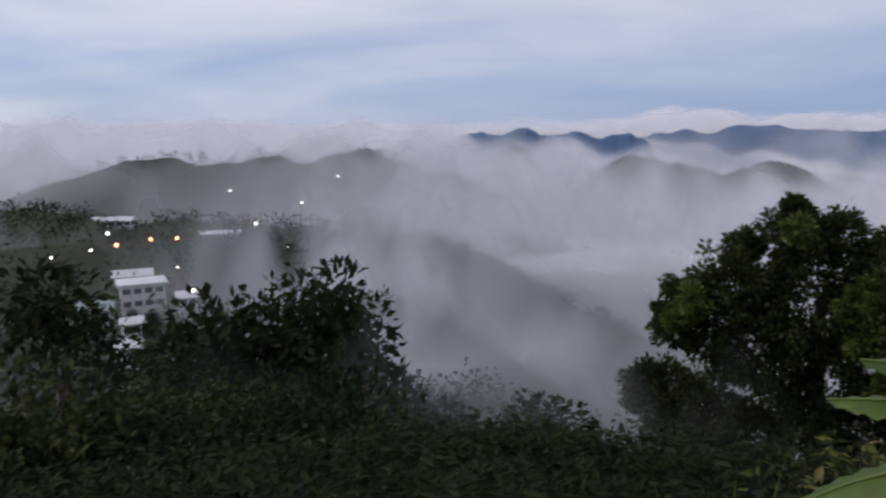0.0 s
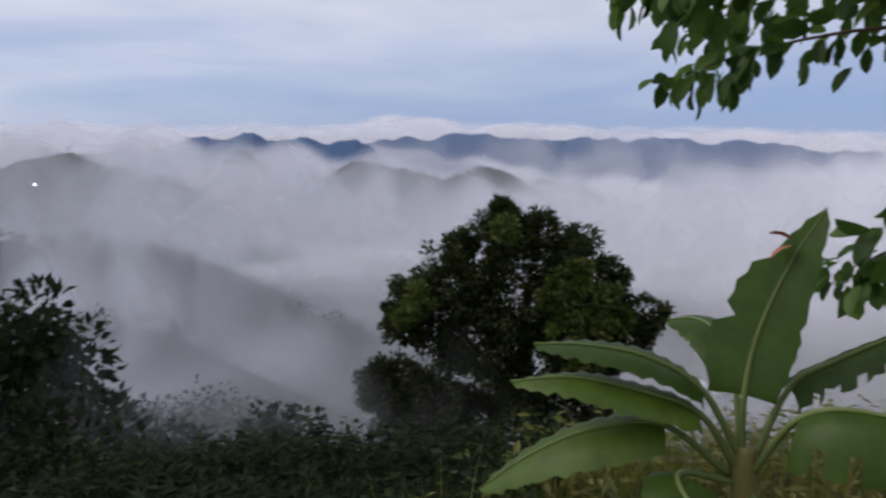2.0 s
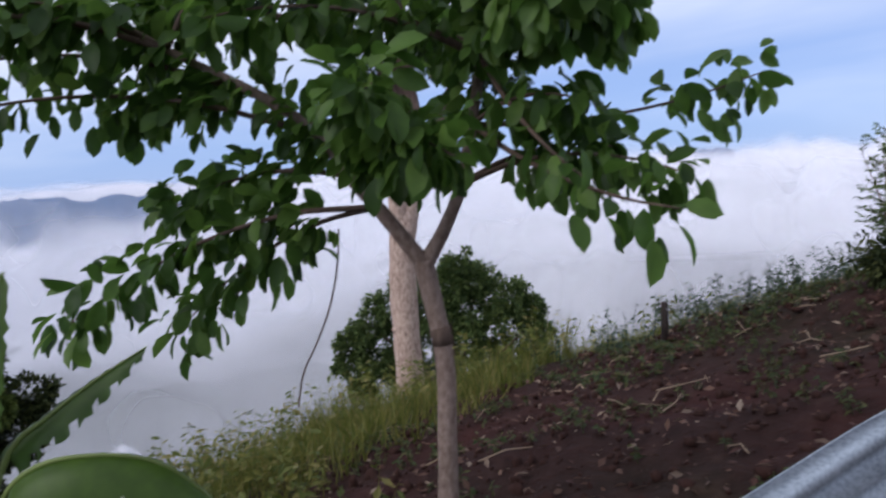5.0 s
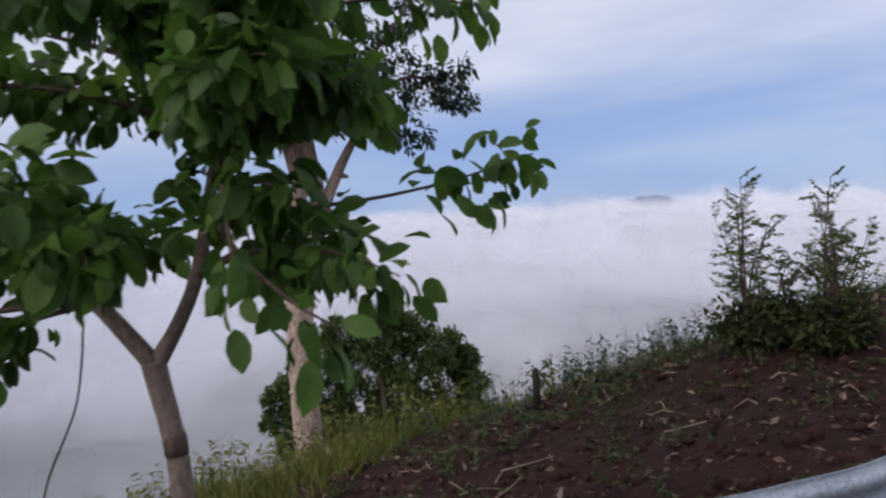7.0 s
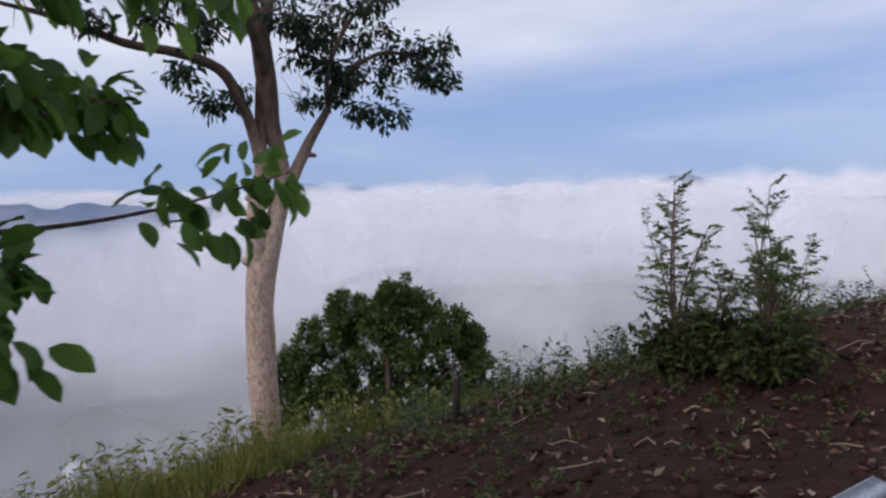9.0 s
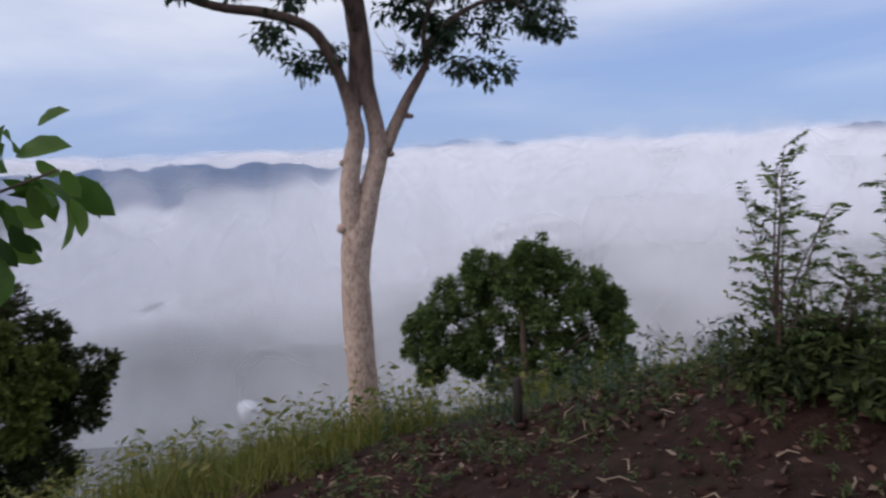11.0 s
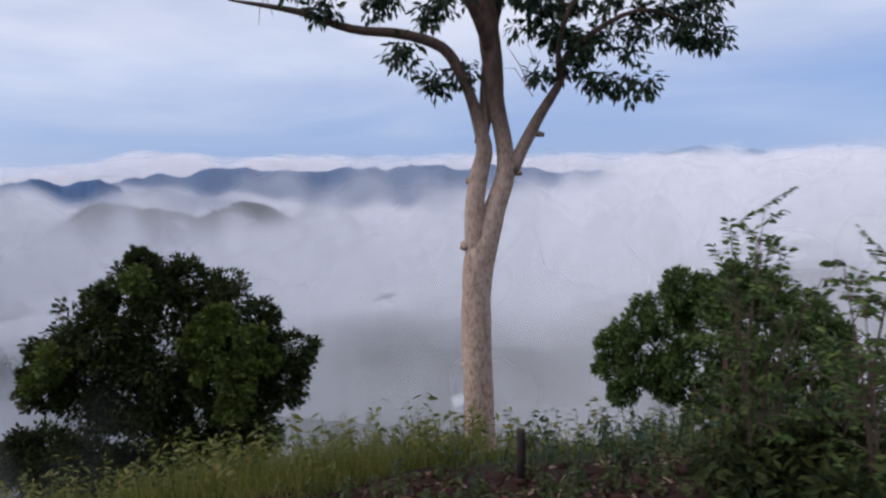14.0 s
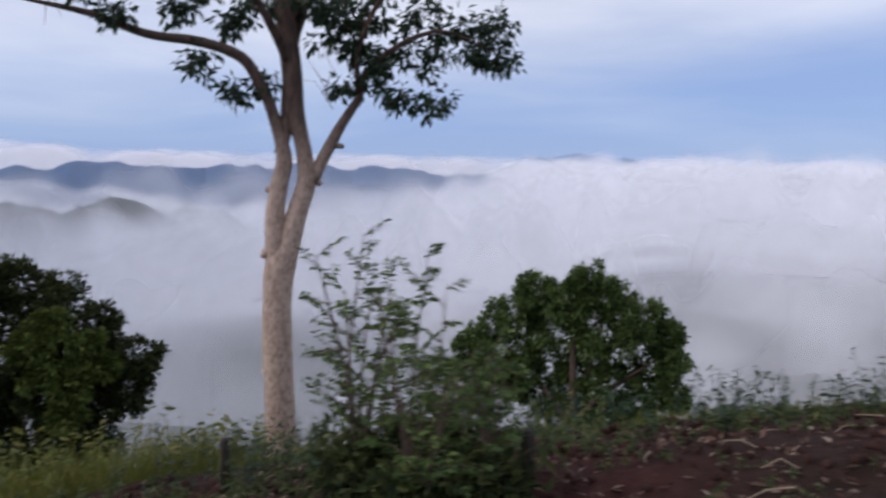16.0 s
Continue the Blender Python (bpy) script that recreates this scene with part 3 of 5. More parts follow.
def tall_tree():
    """The pale-trunked tree: twin stems that part low down, each with spreading limbs."""
    base = np.array((14.08, 5.74, -3.15))
    rx, ry = 0.791, -0.612
    fx, fy = 0.612, 0.791

    def at(u, z, w=0.0):
        return (base[0] + rx * u + fx * w, base[1] + ry * u + fy * w, z)

    ob = thing("tall_tree", *base, "tall pale-barked tree with twin stems and sparse feathery crown", "tree")
    trunk = [(at(-0.022, -3.248), 0.36), (at(0.011, -2.918), 0.31), (at(-0.022, -1.873), 0.285), (at(-0.043, -0.663), 0.275), (at(-0.022, 0.217), 0.265), (at(0.022, 0.602), 0.255), (at(0.086, 0.877), 0.20), (at(0.108, 1.042), 0.10)]
    stems = {}
    stems["stem_left"] = [(at(-0.043, -0.003), 0.2), (at(-0.054, 1.427), 0.185), (at(0.032, 2.043), 0.165), (at(0.13, 2.582), 0.15), (at(-0.043, 3.297), 0.11), (at(-0.259, 3.847), 0.105), (at(-0.594, 4.34), 0.1), (at(-1.3, 4.58), 0.09), (at(-2.2, 4.68), 0.075), (at(-3.1, 4.98), 0.06), (at(-4.32, 5.2), 0.02)]
    stems["stem_main"] = [(at(0.022, -0.003), 0.21), (at(0.13, 0.657), 0.21), (at(0.313, 1.427), 0.2), (at(0.518, 2.087), 0.185), (at(0.486, 2.692), 0.155), (at(0.367, 3.297), 0.16), (at(0.281, 4.177), 0.19), (at(0.194, 4.947), 0.18), (at(0, 6.157, 0.3), 0.14), (at(-0.216, 7.697, 0.5), 0.1), (at(-0.324, 9.457, 0.6), 0.05)]
    stems["stem_back"] = [(at(0.065, 2.637), 0.12), (at(0.173, 3.187, 0.1), 0.13), (at(0.238, 3.957, 0.15), 0.13), (at(0.302, 4.617, 0.2), 0.11), (at(0.486, 5.277, 0.5), 0.1), (at(0.864, 6.597, 0.9), 0.07), (at(1.188, 8.137, 1.2), 0.03)]
    stems["limb_right"] = [(at(0.626, 2.142), 0.13), (at(1.08, 3.022), 0.105), (at(1.512, 3.715), 0.075), (at(1.728, 4.287), 0.06), (at(2.916, 4.947), 0.04), (at(4.104, 4.617), 0.015)]
    stems["limb_up"] = [(at(1.512, 3.715), 0.06), (at(1.458, 4.397, -0.2), 0.05), (at(1.728, 5.167, -0.4), 0.045), (at(2.268, 5.937, -0.6), 0.03), (at(2.916, 6.707, -0.7), 0.015)]
    stems["limb_back"] = [(at(0.281, 4.177), 0.1), (at(-0.108, 4.947, -0.5), 0.08), (at(-0.648, 5.717, -1), 0.06), (at(-1.404, 6.487, -1.5), 0.04), (at(-2.16, 7.147, -1.9), 0.02)]
    stems["limb_front"] = [(at(0.194, 4.947), 0.1), (at(0.648, 5.937, 0.9), 0.08), (at(1.08, 6.817, 1.7), 0.05), (at(1.728, 7.477, 2.4), 0.02)]
    stems["limb_side"] = [(at(0, 6.157, 0.3), 0.08), (at(-0.972, 7.147, 0.6), 0.05), (at(-2.052, 8.027, 0.9), 0.025)]
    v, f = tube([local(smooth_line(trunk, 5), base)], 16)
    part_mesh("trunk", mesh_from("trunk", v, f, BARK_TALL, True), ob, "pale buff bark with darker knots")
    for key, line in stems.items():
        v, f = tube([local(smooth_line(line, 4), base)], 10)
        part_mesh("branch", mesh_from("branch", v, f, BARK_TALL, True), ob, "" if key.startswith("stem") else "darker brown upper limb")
    knots = [(at(-0.259, 0.789), 0.10), (at(-0.151, 1.977), 0.07), (at(0.756, 2.109), 0.06), (at(1.166, 2.791), 0.05), (at(-0.281, -1.455), 0.06)]
    for c, r in knots:
        q = Vector(c) - Vector(base)
        o = Vector((-rx, -ry, 0.15)) * (1 if c[2] < 2.6 and c != knots[2][0] else -1)
        v, f = tube([[(tuple(q + o * -0.10), r * 1.2), (tuple(q), r), (tuple(q + o * 0.06), r * 0.7)]], 8)
        part_mesh("knot", mesh_from("knot", v, f, BARK_TALL, True), ob)
    # twigs and feathery foliage at the ends of the limbs
    twigs, heads = [], []
    clumps = [(-2.7, 5.035, 0, 6), (-1.242, 4.342, -0.1, 6), (-0.54, 3.682, 0.1, 6), (-0.162, 3.957, 0.2, 5), (-1.62, 5.222, 0.3, 7), (-0.648, 5.057, 0.4, 7), (-3.132, 5.332, -0.2, 5), (1.08, 4.837, 0, 8), (1.458, 4.507, 0.1, 10), (1.836, 4.177, -0.1, 10), (2.268, 3.792, 0, 7), (2.754, 3.627, 0, 7), (2.268, 4.617, 0.3, 7), (2.808, 4.452, 0.1, 6), (3.672, 4.507, 0, 7), (4.212, 4.507, 0, 8), (3.618, 5.057, 0.2, 7), (4.05, 5.057, -0.1, 7), (0.972, 5.277, -0.3, 7), (2.7, 5.277, 0.3, 7), (1.728, 5.167, 0.3, 8), (1.188, 3.847, 0.1, 4), (3.24, 5.057, 0.3, 6)]
    for x, y, w, n in clumps:
        c = np.array(at(x, y, w))
        for _ in range(n):
            heads.append(c + rng.normal(size=3) * (0.17, 0.17, 0.13))
    for _ in range(210):
        d = ball(1)[0]
        c = np.array(at(0.11 + 3.24 * d[0], 6.93 - 1.65 * d[2], 2.4 * d[1]))
        heads.append(c)
    for h in heads[::2]:
        tip = h - base
        back = tip + np.array((0, 0, 0.05)) + rng.normal(size=3) * 0.18
        twigs.append([(tuple(back), 0.011), (tuple((back + tip) / 2 + (0, 0, 0.03)), 0.008), (tuple(tip), 0.004)])
    v, f = tube(twigs, 4)
    part_mesh("twigs", mesh_from("twigs", v, f, BARK_DARK), ob, kind="stuff")
    v, f = cluster(np.array(heads) - base, 24, 0.20, 0.19, 0.080, 0.6, roll=0.8)
    part_mesh("crown", mesh_from("crown", v, f, LEAF_TALL), ob, "sparse dark green feathery leaves", "stuff")
    bare = [[(at(0.972, 3.627), 0.012), (at(0.81, 4.012, 0.1), 0.009), (at(0.594, 4.342, 0.1), 0.004)], [(at(0.886, 3.847), 0.01), (at(1.026, 4.177), 0.007), (at(0.864, 4.507), 0.003)],
            [(at(1.026, 3.462), 0.01), (at(0.702, 3.957), 0.006), (at(0.432, 3.979), 0.003)], [(at(-3.564, 5.442), 0.012), (at(-3.78, 5.057), 0.008), (at(-3.812, 4.749), 0.003)], [(at(-3.672, 5.277), 0.01), (at(-3.542, 4.892), 0.003)]]
    v, f = tube([local(b, base) for b in bare], 5)
    part_mesh("bare_twigs", mesh_from("bare_twigs", v, f, BARK_PALE), ob, kind="stuff")


tall_tree()


def young_tree():
    """The small broad-leaved tree beside the path: a thin forked trunk, long drooping leafy branches."""
    bx, by = 4.05, 0.75
    base = np.array((bx, by, gz(bx, by) - 0.05))
    rx, ry, fx, fy = 0.494, -0.87, 0.87, 0.494

    def at(u, z, w=0.0):
        return (bx + rx * u + fx * w, by + ry * u + fy * w, z)

    ob = thing("young_tree", *base, "young forked tree with large drooping green leaves", "tree")
    trunk = [((bx, by, base[2]), 0.066), (at(0.046, 0.11), 0.053), (at(0.055, 0.395), 0.051), (at(0.064, 0.68), 0.049), (at(0.046, 0.908), 0.048), (at(-0.006, 1.193), 0.054), (at(-0.014, 1.261), 0.055)]
    v, f = tube([local(smooth_line(trunk, 5), base)], 12)
    part_mesh("trunk", mesh_from("trunk", v, f, BARK_YOUNG, True), ob, "slim greyish brown trunk with pale lichen patches")
    collar = [((at(0.055, 0.837)), 0.050), (at(0.050, 0.894), 0.053), (at(0.046, 0.931), 0.050)]
    v, f = tube([local(collar, base)], 12)
    part_mesh("scar", mesh_from("scar", v, f, BARK_DARK, True), ob, "dark scarred ring")
    fork = [[(at(-0.014, 1.244), 0.045), (at(-0.131, 1.407), 0.040), (at(-0.226, 1.535), 0.037), (at(-0.348, 1.692), 0.033), (at(-0.478, 1.891), 0.030), (at(-0.725, 2.077), 0.025), (at(-1.131, 2.304), 0.018), (at(-1.595, 2.59), 0.01)],
            [(at(-0.006, 1.244), 0.043), (at(0.101, 1.421), 0.034), (at(0.189, 1.621), 0.031), (at(0.255, 1.905), 0.029), (at(0.313, 2.219), 0.025), (at(0.362, 2.618), 0.02), (at(0.377, 3.131), 0.01)]]
    limbs = [(fork[0], 2), (fork[1], 3)]

    def bough(root, thick, tip, kind):
        """An arching side branch from a place on the fork to its tip."""
        p, q = np.array(root), np.array(tip)
        rise = np.array((0, 0, (-0.05 if kind in (0, 5) else 0.10) * np.linalg.norm(q - p)))
        limbs.append(([(tuple(p + (q - p) * e + rise * 4 * e * (1 - e)), thick * (1 - 0.78 * e)) for e in (0.0, 0.28, 0.55, 0.8, 1.0)], kind))

    # far-reaching boughs: stem, joint, tip across, tip height, tip depth, leafing
    for stem, joint, u, z, w, kind in [(0, 2, -1.682, 1.065, -0.1, 1), (0, 2, -1.247, 0.965, 0.2, 1), (0, 3, -1.247, 1.563, 0.2, 1), (0, 4, -2.552, 1.92, 0.05, 1), (0, 5, -2.581, 2.191, 0.3, 1), (1, 3, 1.769, 2.105, 0, 0), (1, 3, 0.725, 1.521, -1.22, 5), (1, 4, 1.131, 2.39, 0.2, 1), (0, 6, -2.291, 2.219, -0.7, 1), (1, 5, 1.595, 2.789, 0, 4), (0, 7, -2.871, 2.333, 0.1, 1), (1, 5, -0.725, 3.131, 0.6, 1), (1, 4, 0.449, 1.635, -1.1, 5),
                                          (0, 6, -1.9, 2.45, -0.35, 1), (0, 6, -1.2, 2.62, 0.3, 1), (1, 4, -0.9, 2.35, -0.4, 1), (0, 5, -1.5, 2.05, 0.5, 1), (1, 6, 0.3, 3.2, -0.8, 1),
                                          (1, 2, 0.85, 1.76, -0.3, 6), (1, 2, 0.98, 1.62, -0.8, 6), (1, 3, 0.6, 1.95, -0.6, 6), (1, 4, 0.7, 2.42, -0.5, 1), (1, 4, 0.95, 2.38, -0.4, 1), (1, 5, 0.5, 2.55, -0.8, 1), (1, 5, -0.3, 2.7, -0.6, 1), (1, 4, -0.5, 2.5, 0.1, 1), (1, 5, 0.05, 2.65, -0.3, 1), (0, 6, -0.7, 2.75, -0.3, 1)]:
        bough(fork[stem][joint][0], 0.016, at(u, z, w), kind)
    # shorter inner boughs all round the two stems
    pick = np.random.default_rng(41)
    for n in range(11):
        root = fork[0 if n % 3 == 0 else 1][3 + n % 3][0]
        out, w = pick.uniform(-0.4, 0.4), pick.uniform(0.55, 1.15) * (1 if n % 5 == 4 else -1)
        bough(root, 0.013, (root[0] + rx * out + fx * w, root[1] + ry * out + fy * w, root[2] + pick.uniform(0.0, 0.35)), 6 if n % 4 == 1 else 1)
    roots, ways, heads = [], [], []
    for n, (line, kind) in enumerate(limbs):
        sl = smooth_line(line, 5)
        v, f = tube([local(sl, base)], 8 if kind in (2, 3) else 6)
        part_mesh("branch", mesh_from("branch", v, f, BARK_YOUNG if kind in (2, 3) else BARK_DARK, True), ob)
        start = {0: 0.58, 1: 0.22, 2: 0.5, 3: 0.45, 4: 0.3, 5: 0.5, 6: 0.3}[kind]
        P = np.array([p for p, _ in sl])
        for u in np.linspace(start, 1, {0: 20, 1: 34, 2: 44, 3: 44, 4: 16, 5: 10, 6: 24}[kind]):
            i = min(len(P) - 2, int(u * (len(P) - 1)))
            q = P[i] + (P[i + 1] - P[i]) * (u * (len(P) - 1) - i)
            d = unit((P[i + 1] - P[i])[None])[0]
            for _ in range({0: 3, 5: 2}.get(kind, 4)):
                side = ball(1)[0]
                side = side - d * (side @ d)
                roots.append(q + side * rng.uniform(0.02, 0.17))
                ways.append(0.4 * d + 0.8 * side + np.array((0, 0, rng.uniform(-1.3, -0.1))) + rng.normal(size=3) * 0.35)
    roots, ways = np.array(roots) - base, np.array(ways)
    order = rng.permutation(len(roots))
    single, rest = order[:260], order[260:]
    L = 0.132 * rng.uniform(0.65, 1.25, len(rest))
    v, f = leaves(roots[rest], ways[rest], L, L * 0.55, BROAD, 0.9)
    part_mesh("crown", mesh_from("crown", v, f, LEAF_NEAR, True), ob, "large oval drooping green leaves", "stuff")
    shapes = []
    for n in range(5):
        z = np.zeros((1, 3))
        v, f = leaves(z, np.array([[1.0, 0.02, 0.0]]), 0.14, 0.14 * (0.44 + 0.03 * n), BROAD, 0.0)
        shapes.append(mesh_from("leaf", v, f, LEAF_NEAR, True))
    for n, i in enumerate(single):
        o = part_mesh("leaf", shapes[n % 5], ob)
        q = Vector(ways[i]).to_track_quat("X", "Z").to_matrix().to_4x4()
        s = rng.uniform(0.7, 1.25)
        o.matrix_basis = Matrix.Translation(roots[i]) @ q @ Matrix.Rotation(rng.normal() * 0.5, 4, "X") @ Matrix.Diagonal((s, s, s, 1))
    # a thin vine that hangs from a branch to the grass
    vine = [at(-0.426, 1.407, 0.5), at(-0.449, 1.193, 0.5), at(-0.507, 0.965, 0.55), at(-0.594, 0.765, 0.55), at(-0.667, 0.623, 0.6), at(-0.702, 0.509, 0.6), at(-0.725, 0.395, 0.6)]
    v, f = tube([local(smooth_line([(p, 0.006) for p in vine], 4), base)], 5)
    part_mesh("vine", mesh_from("vine", v, f, BARK_DARK), ob, "thin dark hanging vine")


young_tree()


def banana_plant():
    bx, by = 2.48, 1.92
    g = gz(bx, by)
    ob = thing("banana_plant", bx, by, g, "young banana plant with broad torn green leaves", "banana plant")
    crown = 0.36 - g
    v, f = tube([smooth_line([((0, 0, -0.02), 0.075), ((0.0, 0, crown * 0.5), 0.06), ((0.0, 0, crown), 0.045), ((0, 0, crown + 0.12), 0.03)], 4)], 12)
    part_mesh("stem", mesh_from("stem", v, f, plain("banana_stem", (0.20, 0.17, 0.05), 0.6), True), ob, "yellowish green sheathed stem")
    rx, ry, fx, fy = 0.605, -0.796, 0.796, 0.605
    rib_mat = plain("banana_rib", (0.13, 0.17, 0.045), 0.5)

    def at(u, z, w):
        return np.array((rx * u + fx * w, ry * u + fy * w, z - g))

    # base, start of the blade, bend, tip; width; how far the blade hangs; tears
    blades = []
    blades.append(([(-0.012, 0.394, 0), (-0.024, 0.682, 0), (0, 0.922, 0.05), (0.082, 1.186, 0.08), (0.183, 1.402, 0.08)], 0.165, 0.1, 3, 0.5))
    blades.append(([(-0.012, 0.418, 0), (-0.165, 0.682, -0.05), (-0.353, 0.797, -0.12), (-0.58, 0.825, -0.18), (-0.81, 0.795, -0.2)], 0.16, 0.35, 1, 0.1))
    blades.append(([(-0.024, 0.37, 0), (-0.165, 0.61, -0.1), (-0.4, 0.682, -0.18), (-0.63, 0.70, -0.24), (-0.87, 0.645, -0.28)], 0.17, 0.4, 1, 0.1))
    blades.append(([(-0.047, 0.346, 0), (-0.282, 0.538, -0.12), (-0.517, 0.502, -0.2), (-0.76, 0.36, -0.26), (-0.98, 0.16, -0.32)], 0.19, 0.55, 1, 0.2))
    blades.append(([(0.012, 0.37, 0), (0.118, 0.706, 0.1), (0.259, 0.826, 0.15), (0.447, 0.946, 0.2), (0.623, 1.042, 0.22)], 0.11, 0.9, 2, 0.3))
    blades.append(([(0.024, 0.37, 0), (0.176, 0.65, -0.05), (0.4, 0.735, -0.1), (0.70, 0.66, -0.12), (0.98, 0.34, -0.12)], 0.2, 1.3, 2, 0.1))
    blades.append(([(-0.012, 0.322, 0), (-0.188, 0.418, -0.25), (-0.071, 0.346, -0.4), (0.118, 0.226, -0.5), (0.305, 0.106, -0.55)], 0.17, 0.4, 1, 0.2))
    blades.append(([(0.024, 0.298, 0), (0.212, 0.202, -0.3), (0.4, 0.202, -0.4), (0.635, 0.274, -0.42), (0.846, 0.37, -0.4)], 0.13, 0.4, 1, 0.2))
    blades.append(([(-0.012, 0.418, 0), (-0.106, 0.73, 0.2), (-0.212, 0.826, 0.35), (-0.329, 0.838, 0.45), (-0.447, 0.802, 0.5)], 0.15, 0.4, 1, 0.2))
    for path, width, hang, torn, face in blades:
        P = [at(*q) for q in path]
        sl = smooth_line([(tuple(p), 0.016 - 0.003 * i) for i, p in enumerate(P)], 7)
        C = np.array([p for p, _ in sl])
        first = 7
        n = len(C) - first
        T = unit(np.gradient(C, axis=0))
        toward = np.array((-fx, -fy, 0.0))
        verts, faces, cols = [], [], 9
        for i in range(n):
            u = i / (n - 1)
            w = width * (math.sin(math.pi * min(1, 0.10 + u * 0.90) ** 0.75)) ** 0.55 * (1 - 0.10 * u) if u < 1 else 0.004
            t = T[first + i]
            s = np.cross(t, np.array((0, 0, 1.0)) * (1 - face) + face * toward)
            s /= np.linalg.norm(s)
            up = np.cross(s, t)
            ragged = 1 + 0.04 * math.sin(i * 2.3 + width * 50)
            for c in range(cols):
                q = (c - 4) / 4
                a = abs(q)
                edge = w * ragged * (1 - (0.10 * rng.random() if torn and a == 1 else 0))
                if torn == 3 and q < 0:
                    edge *= 1.15 if u < 0.34 else 0.72 if u < 0.40 else 1.05 if u < 0.66 else 0.66
                verts.append(C[first + i] + s * q * edge * (1 - 0.25 * hang * a) + up * (0.12 * a * edge + (0.007 if i % 2 else -0.007) * a) - np.array((0, 0, 1.0)) * hang * a * a * edge * 0.9)
        for i in range(n - 1):
            for c in range(cols - 1):
                if torn == 2 and i > 2 and c in (0, 7) and (i % 3 == 0 or rng.random() < 0.25):
                    continue
                faces.append((i * cols + c, (i + 1) * cols + c, (i + 1) * cols + c + 1, i * cols + c + 1))
        leaf = part_mesh("leaf", mesh_from("leaf", np.array(verts), faces, LEAF_BANANA, True), ob, "torn drooping leaf blade" if torn == 2 else "")
        v, f = tube([[(tuple(p + (0, 0, 0.004)), max(0.004, r)) for p, r in zip(C, np.linspace(0.016, 0.002, len(C)))]], 6)
        part_mesh("midrib", mesh_from("midrib", v, f, rib_mat, True), leaf)
    dry = at(0.085, 1.262, 0.06)
    v, f = leaves(np.array([dry, dry + (0, 0, 0.02)]), np.array([[-0.5, 0.3, -0.3], [-0.6, 0.5, 0.3]]), 0.09, 0.045, BROAD, 0.3)
    part_mesh("dry_edge", mesh_from("dry_edge", v, f, plain("dry_leaf", (0.42, 0.20, 0.11), 0.8)), ob, "orange-brown withered scrap")


banana_plant()


def crown_tree(name, label, centre, right, lobes, scale, leaf, mats, trunk_lines, per=46, clumps=26):
    """A broad crown of many leafy clumps on spreading limbs. Lobes: across, height, radius, depth, leaf kind."""
    c = np.array(centre, float)
    ob = thing(name, *c, label, "tree")
    r3, f3 = np.array((right[0], right[1], 0)), np.array((-right[1], right[0], 0))
    sets = {}
    for u, z, r, w, kind in lobes:
        q = r3 * u + f3 * w + np.array((0, 0, z))
        d = ball(int(clumps * (r / 1.8) ** 2) + 8)
        rad = r * rng.uniform(0.45, 1.0, (len(d), 1))
        P = q + d * rad * np.array((1, 1, 0.9))
        sets.setdefault(kind, []).append(cluster(P, per, 0.22 * r + 0.14, leaf, leaf * 0.56, 0.25, centre=q))
    for kind, group in sets.items():
        v, f = group[0]
        for other in group[1:]:
            v, f = joined((v, f), other)
        part_mesh("crown", mesh_from("crown", v, f, mats[kind]), ob, "" if kind == 0 else "lighter yellow-green clump of leaves", "stuff")
    for n, line in enumerate(trunk_lines):
        pts = [(tuple(r3 * u + f3 * w + np.array((0, 0, z))), r) for u, z, r, w in line]
        v, f = tube([smooth_line(pts, 4)], 9)
        part_mesh("trunk" if n == 0 else "branch", mesh_from("trunk", v, f, BARK_DARK, True), ob)
    return ob


def lobes_at(lobes, lift, depth, kind):
    """Boughs of a crown: across, height and radius in metres, staggered in depth."""
    return [(u, z + lift, r, depth + 0.5 * math.sin(2.4 * n), kind) for n, (u, z, r) in enumerate(lobes)]


BROAD_LOBES = [(-1.7, 3.54, 1.66), (-0, 3.83, 1.33), (-4.11, 1.62, 1.89), (-5.95, 0.29, 1.55), (-6.51, -1.18, 1.11), (1.7, 2.95, 1.55), (3.4, 1.62, 1.22),
               (5.1, 0.29, 1.15), (4.39, -1.47, 1.44), (-0.85, 0.59, 2.66), (1.98, -1.18, 2.22), (-3.12, -1.77, 2.44), (2.83, -3.98, 1.66), (-0.28, -4.13, 2.22),
               (-7.08, -4.57, 1.82), (-4.96, -5.16, 2), (-8.07, -4.42, 1.29), (-6.51, -5.9, 1.55), (-2.83, -5.9, 1.89), (1.13, -6.49, 1.55), (-1.7, 5.01, 0.67),
               (-3.82, 3.24, 0.89), (-7.08, -0.29, 0.78)]
BRIGHT_LOBES = [(1.98, 1.47, 1.38), (1.13, 0.29, 1), (2.69, -0.15, 0.93), (3.4, 1.33, 0.75), (0.91, 1.62, 0.8), (1.7, 2.51, 0.75), (3.9, 0.2, 0.7), (2.2, -1.6, 0.8), (-5.6, 0.9, 0.8), (-6.3, -0.2, 0.6), (-1.5, 4.4, 0.6)]
gb = gz(17.2, 30.3)
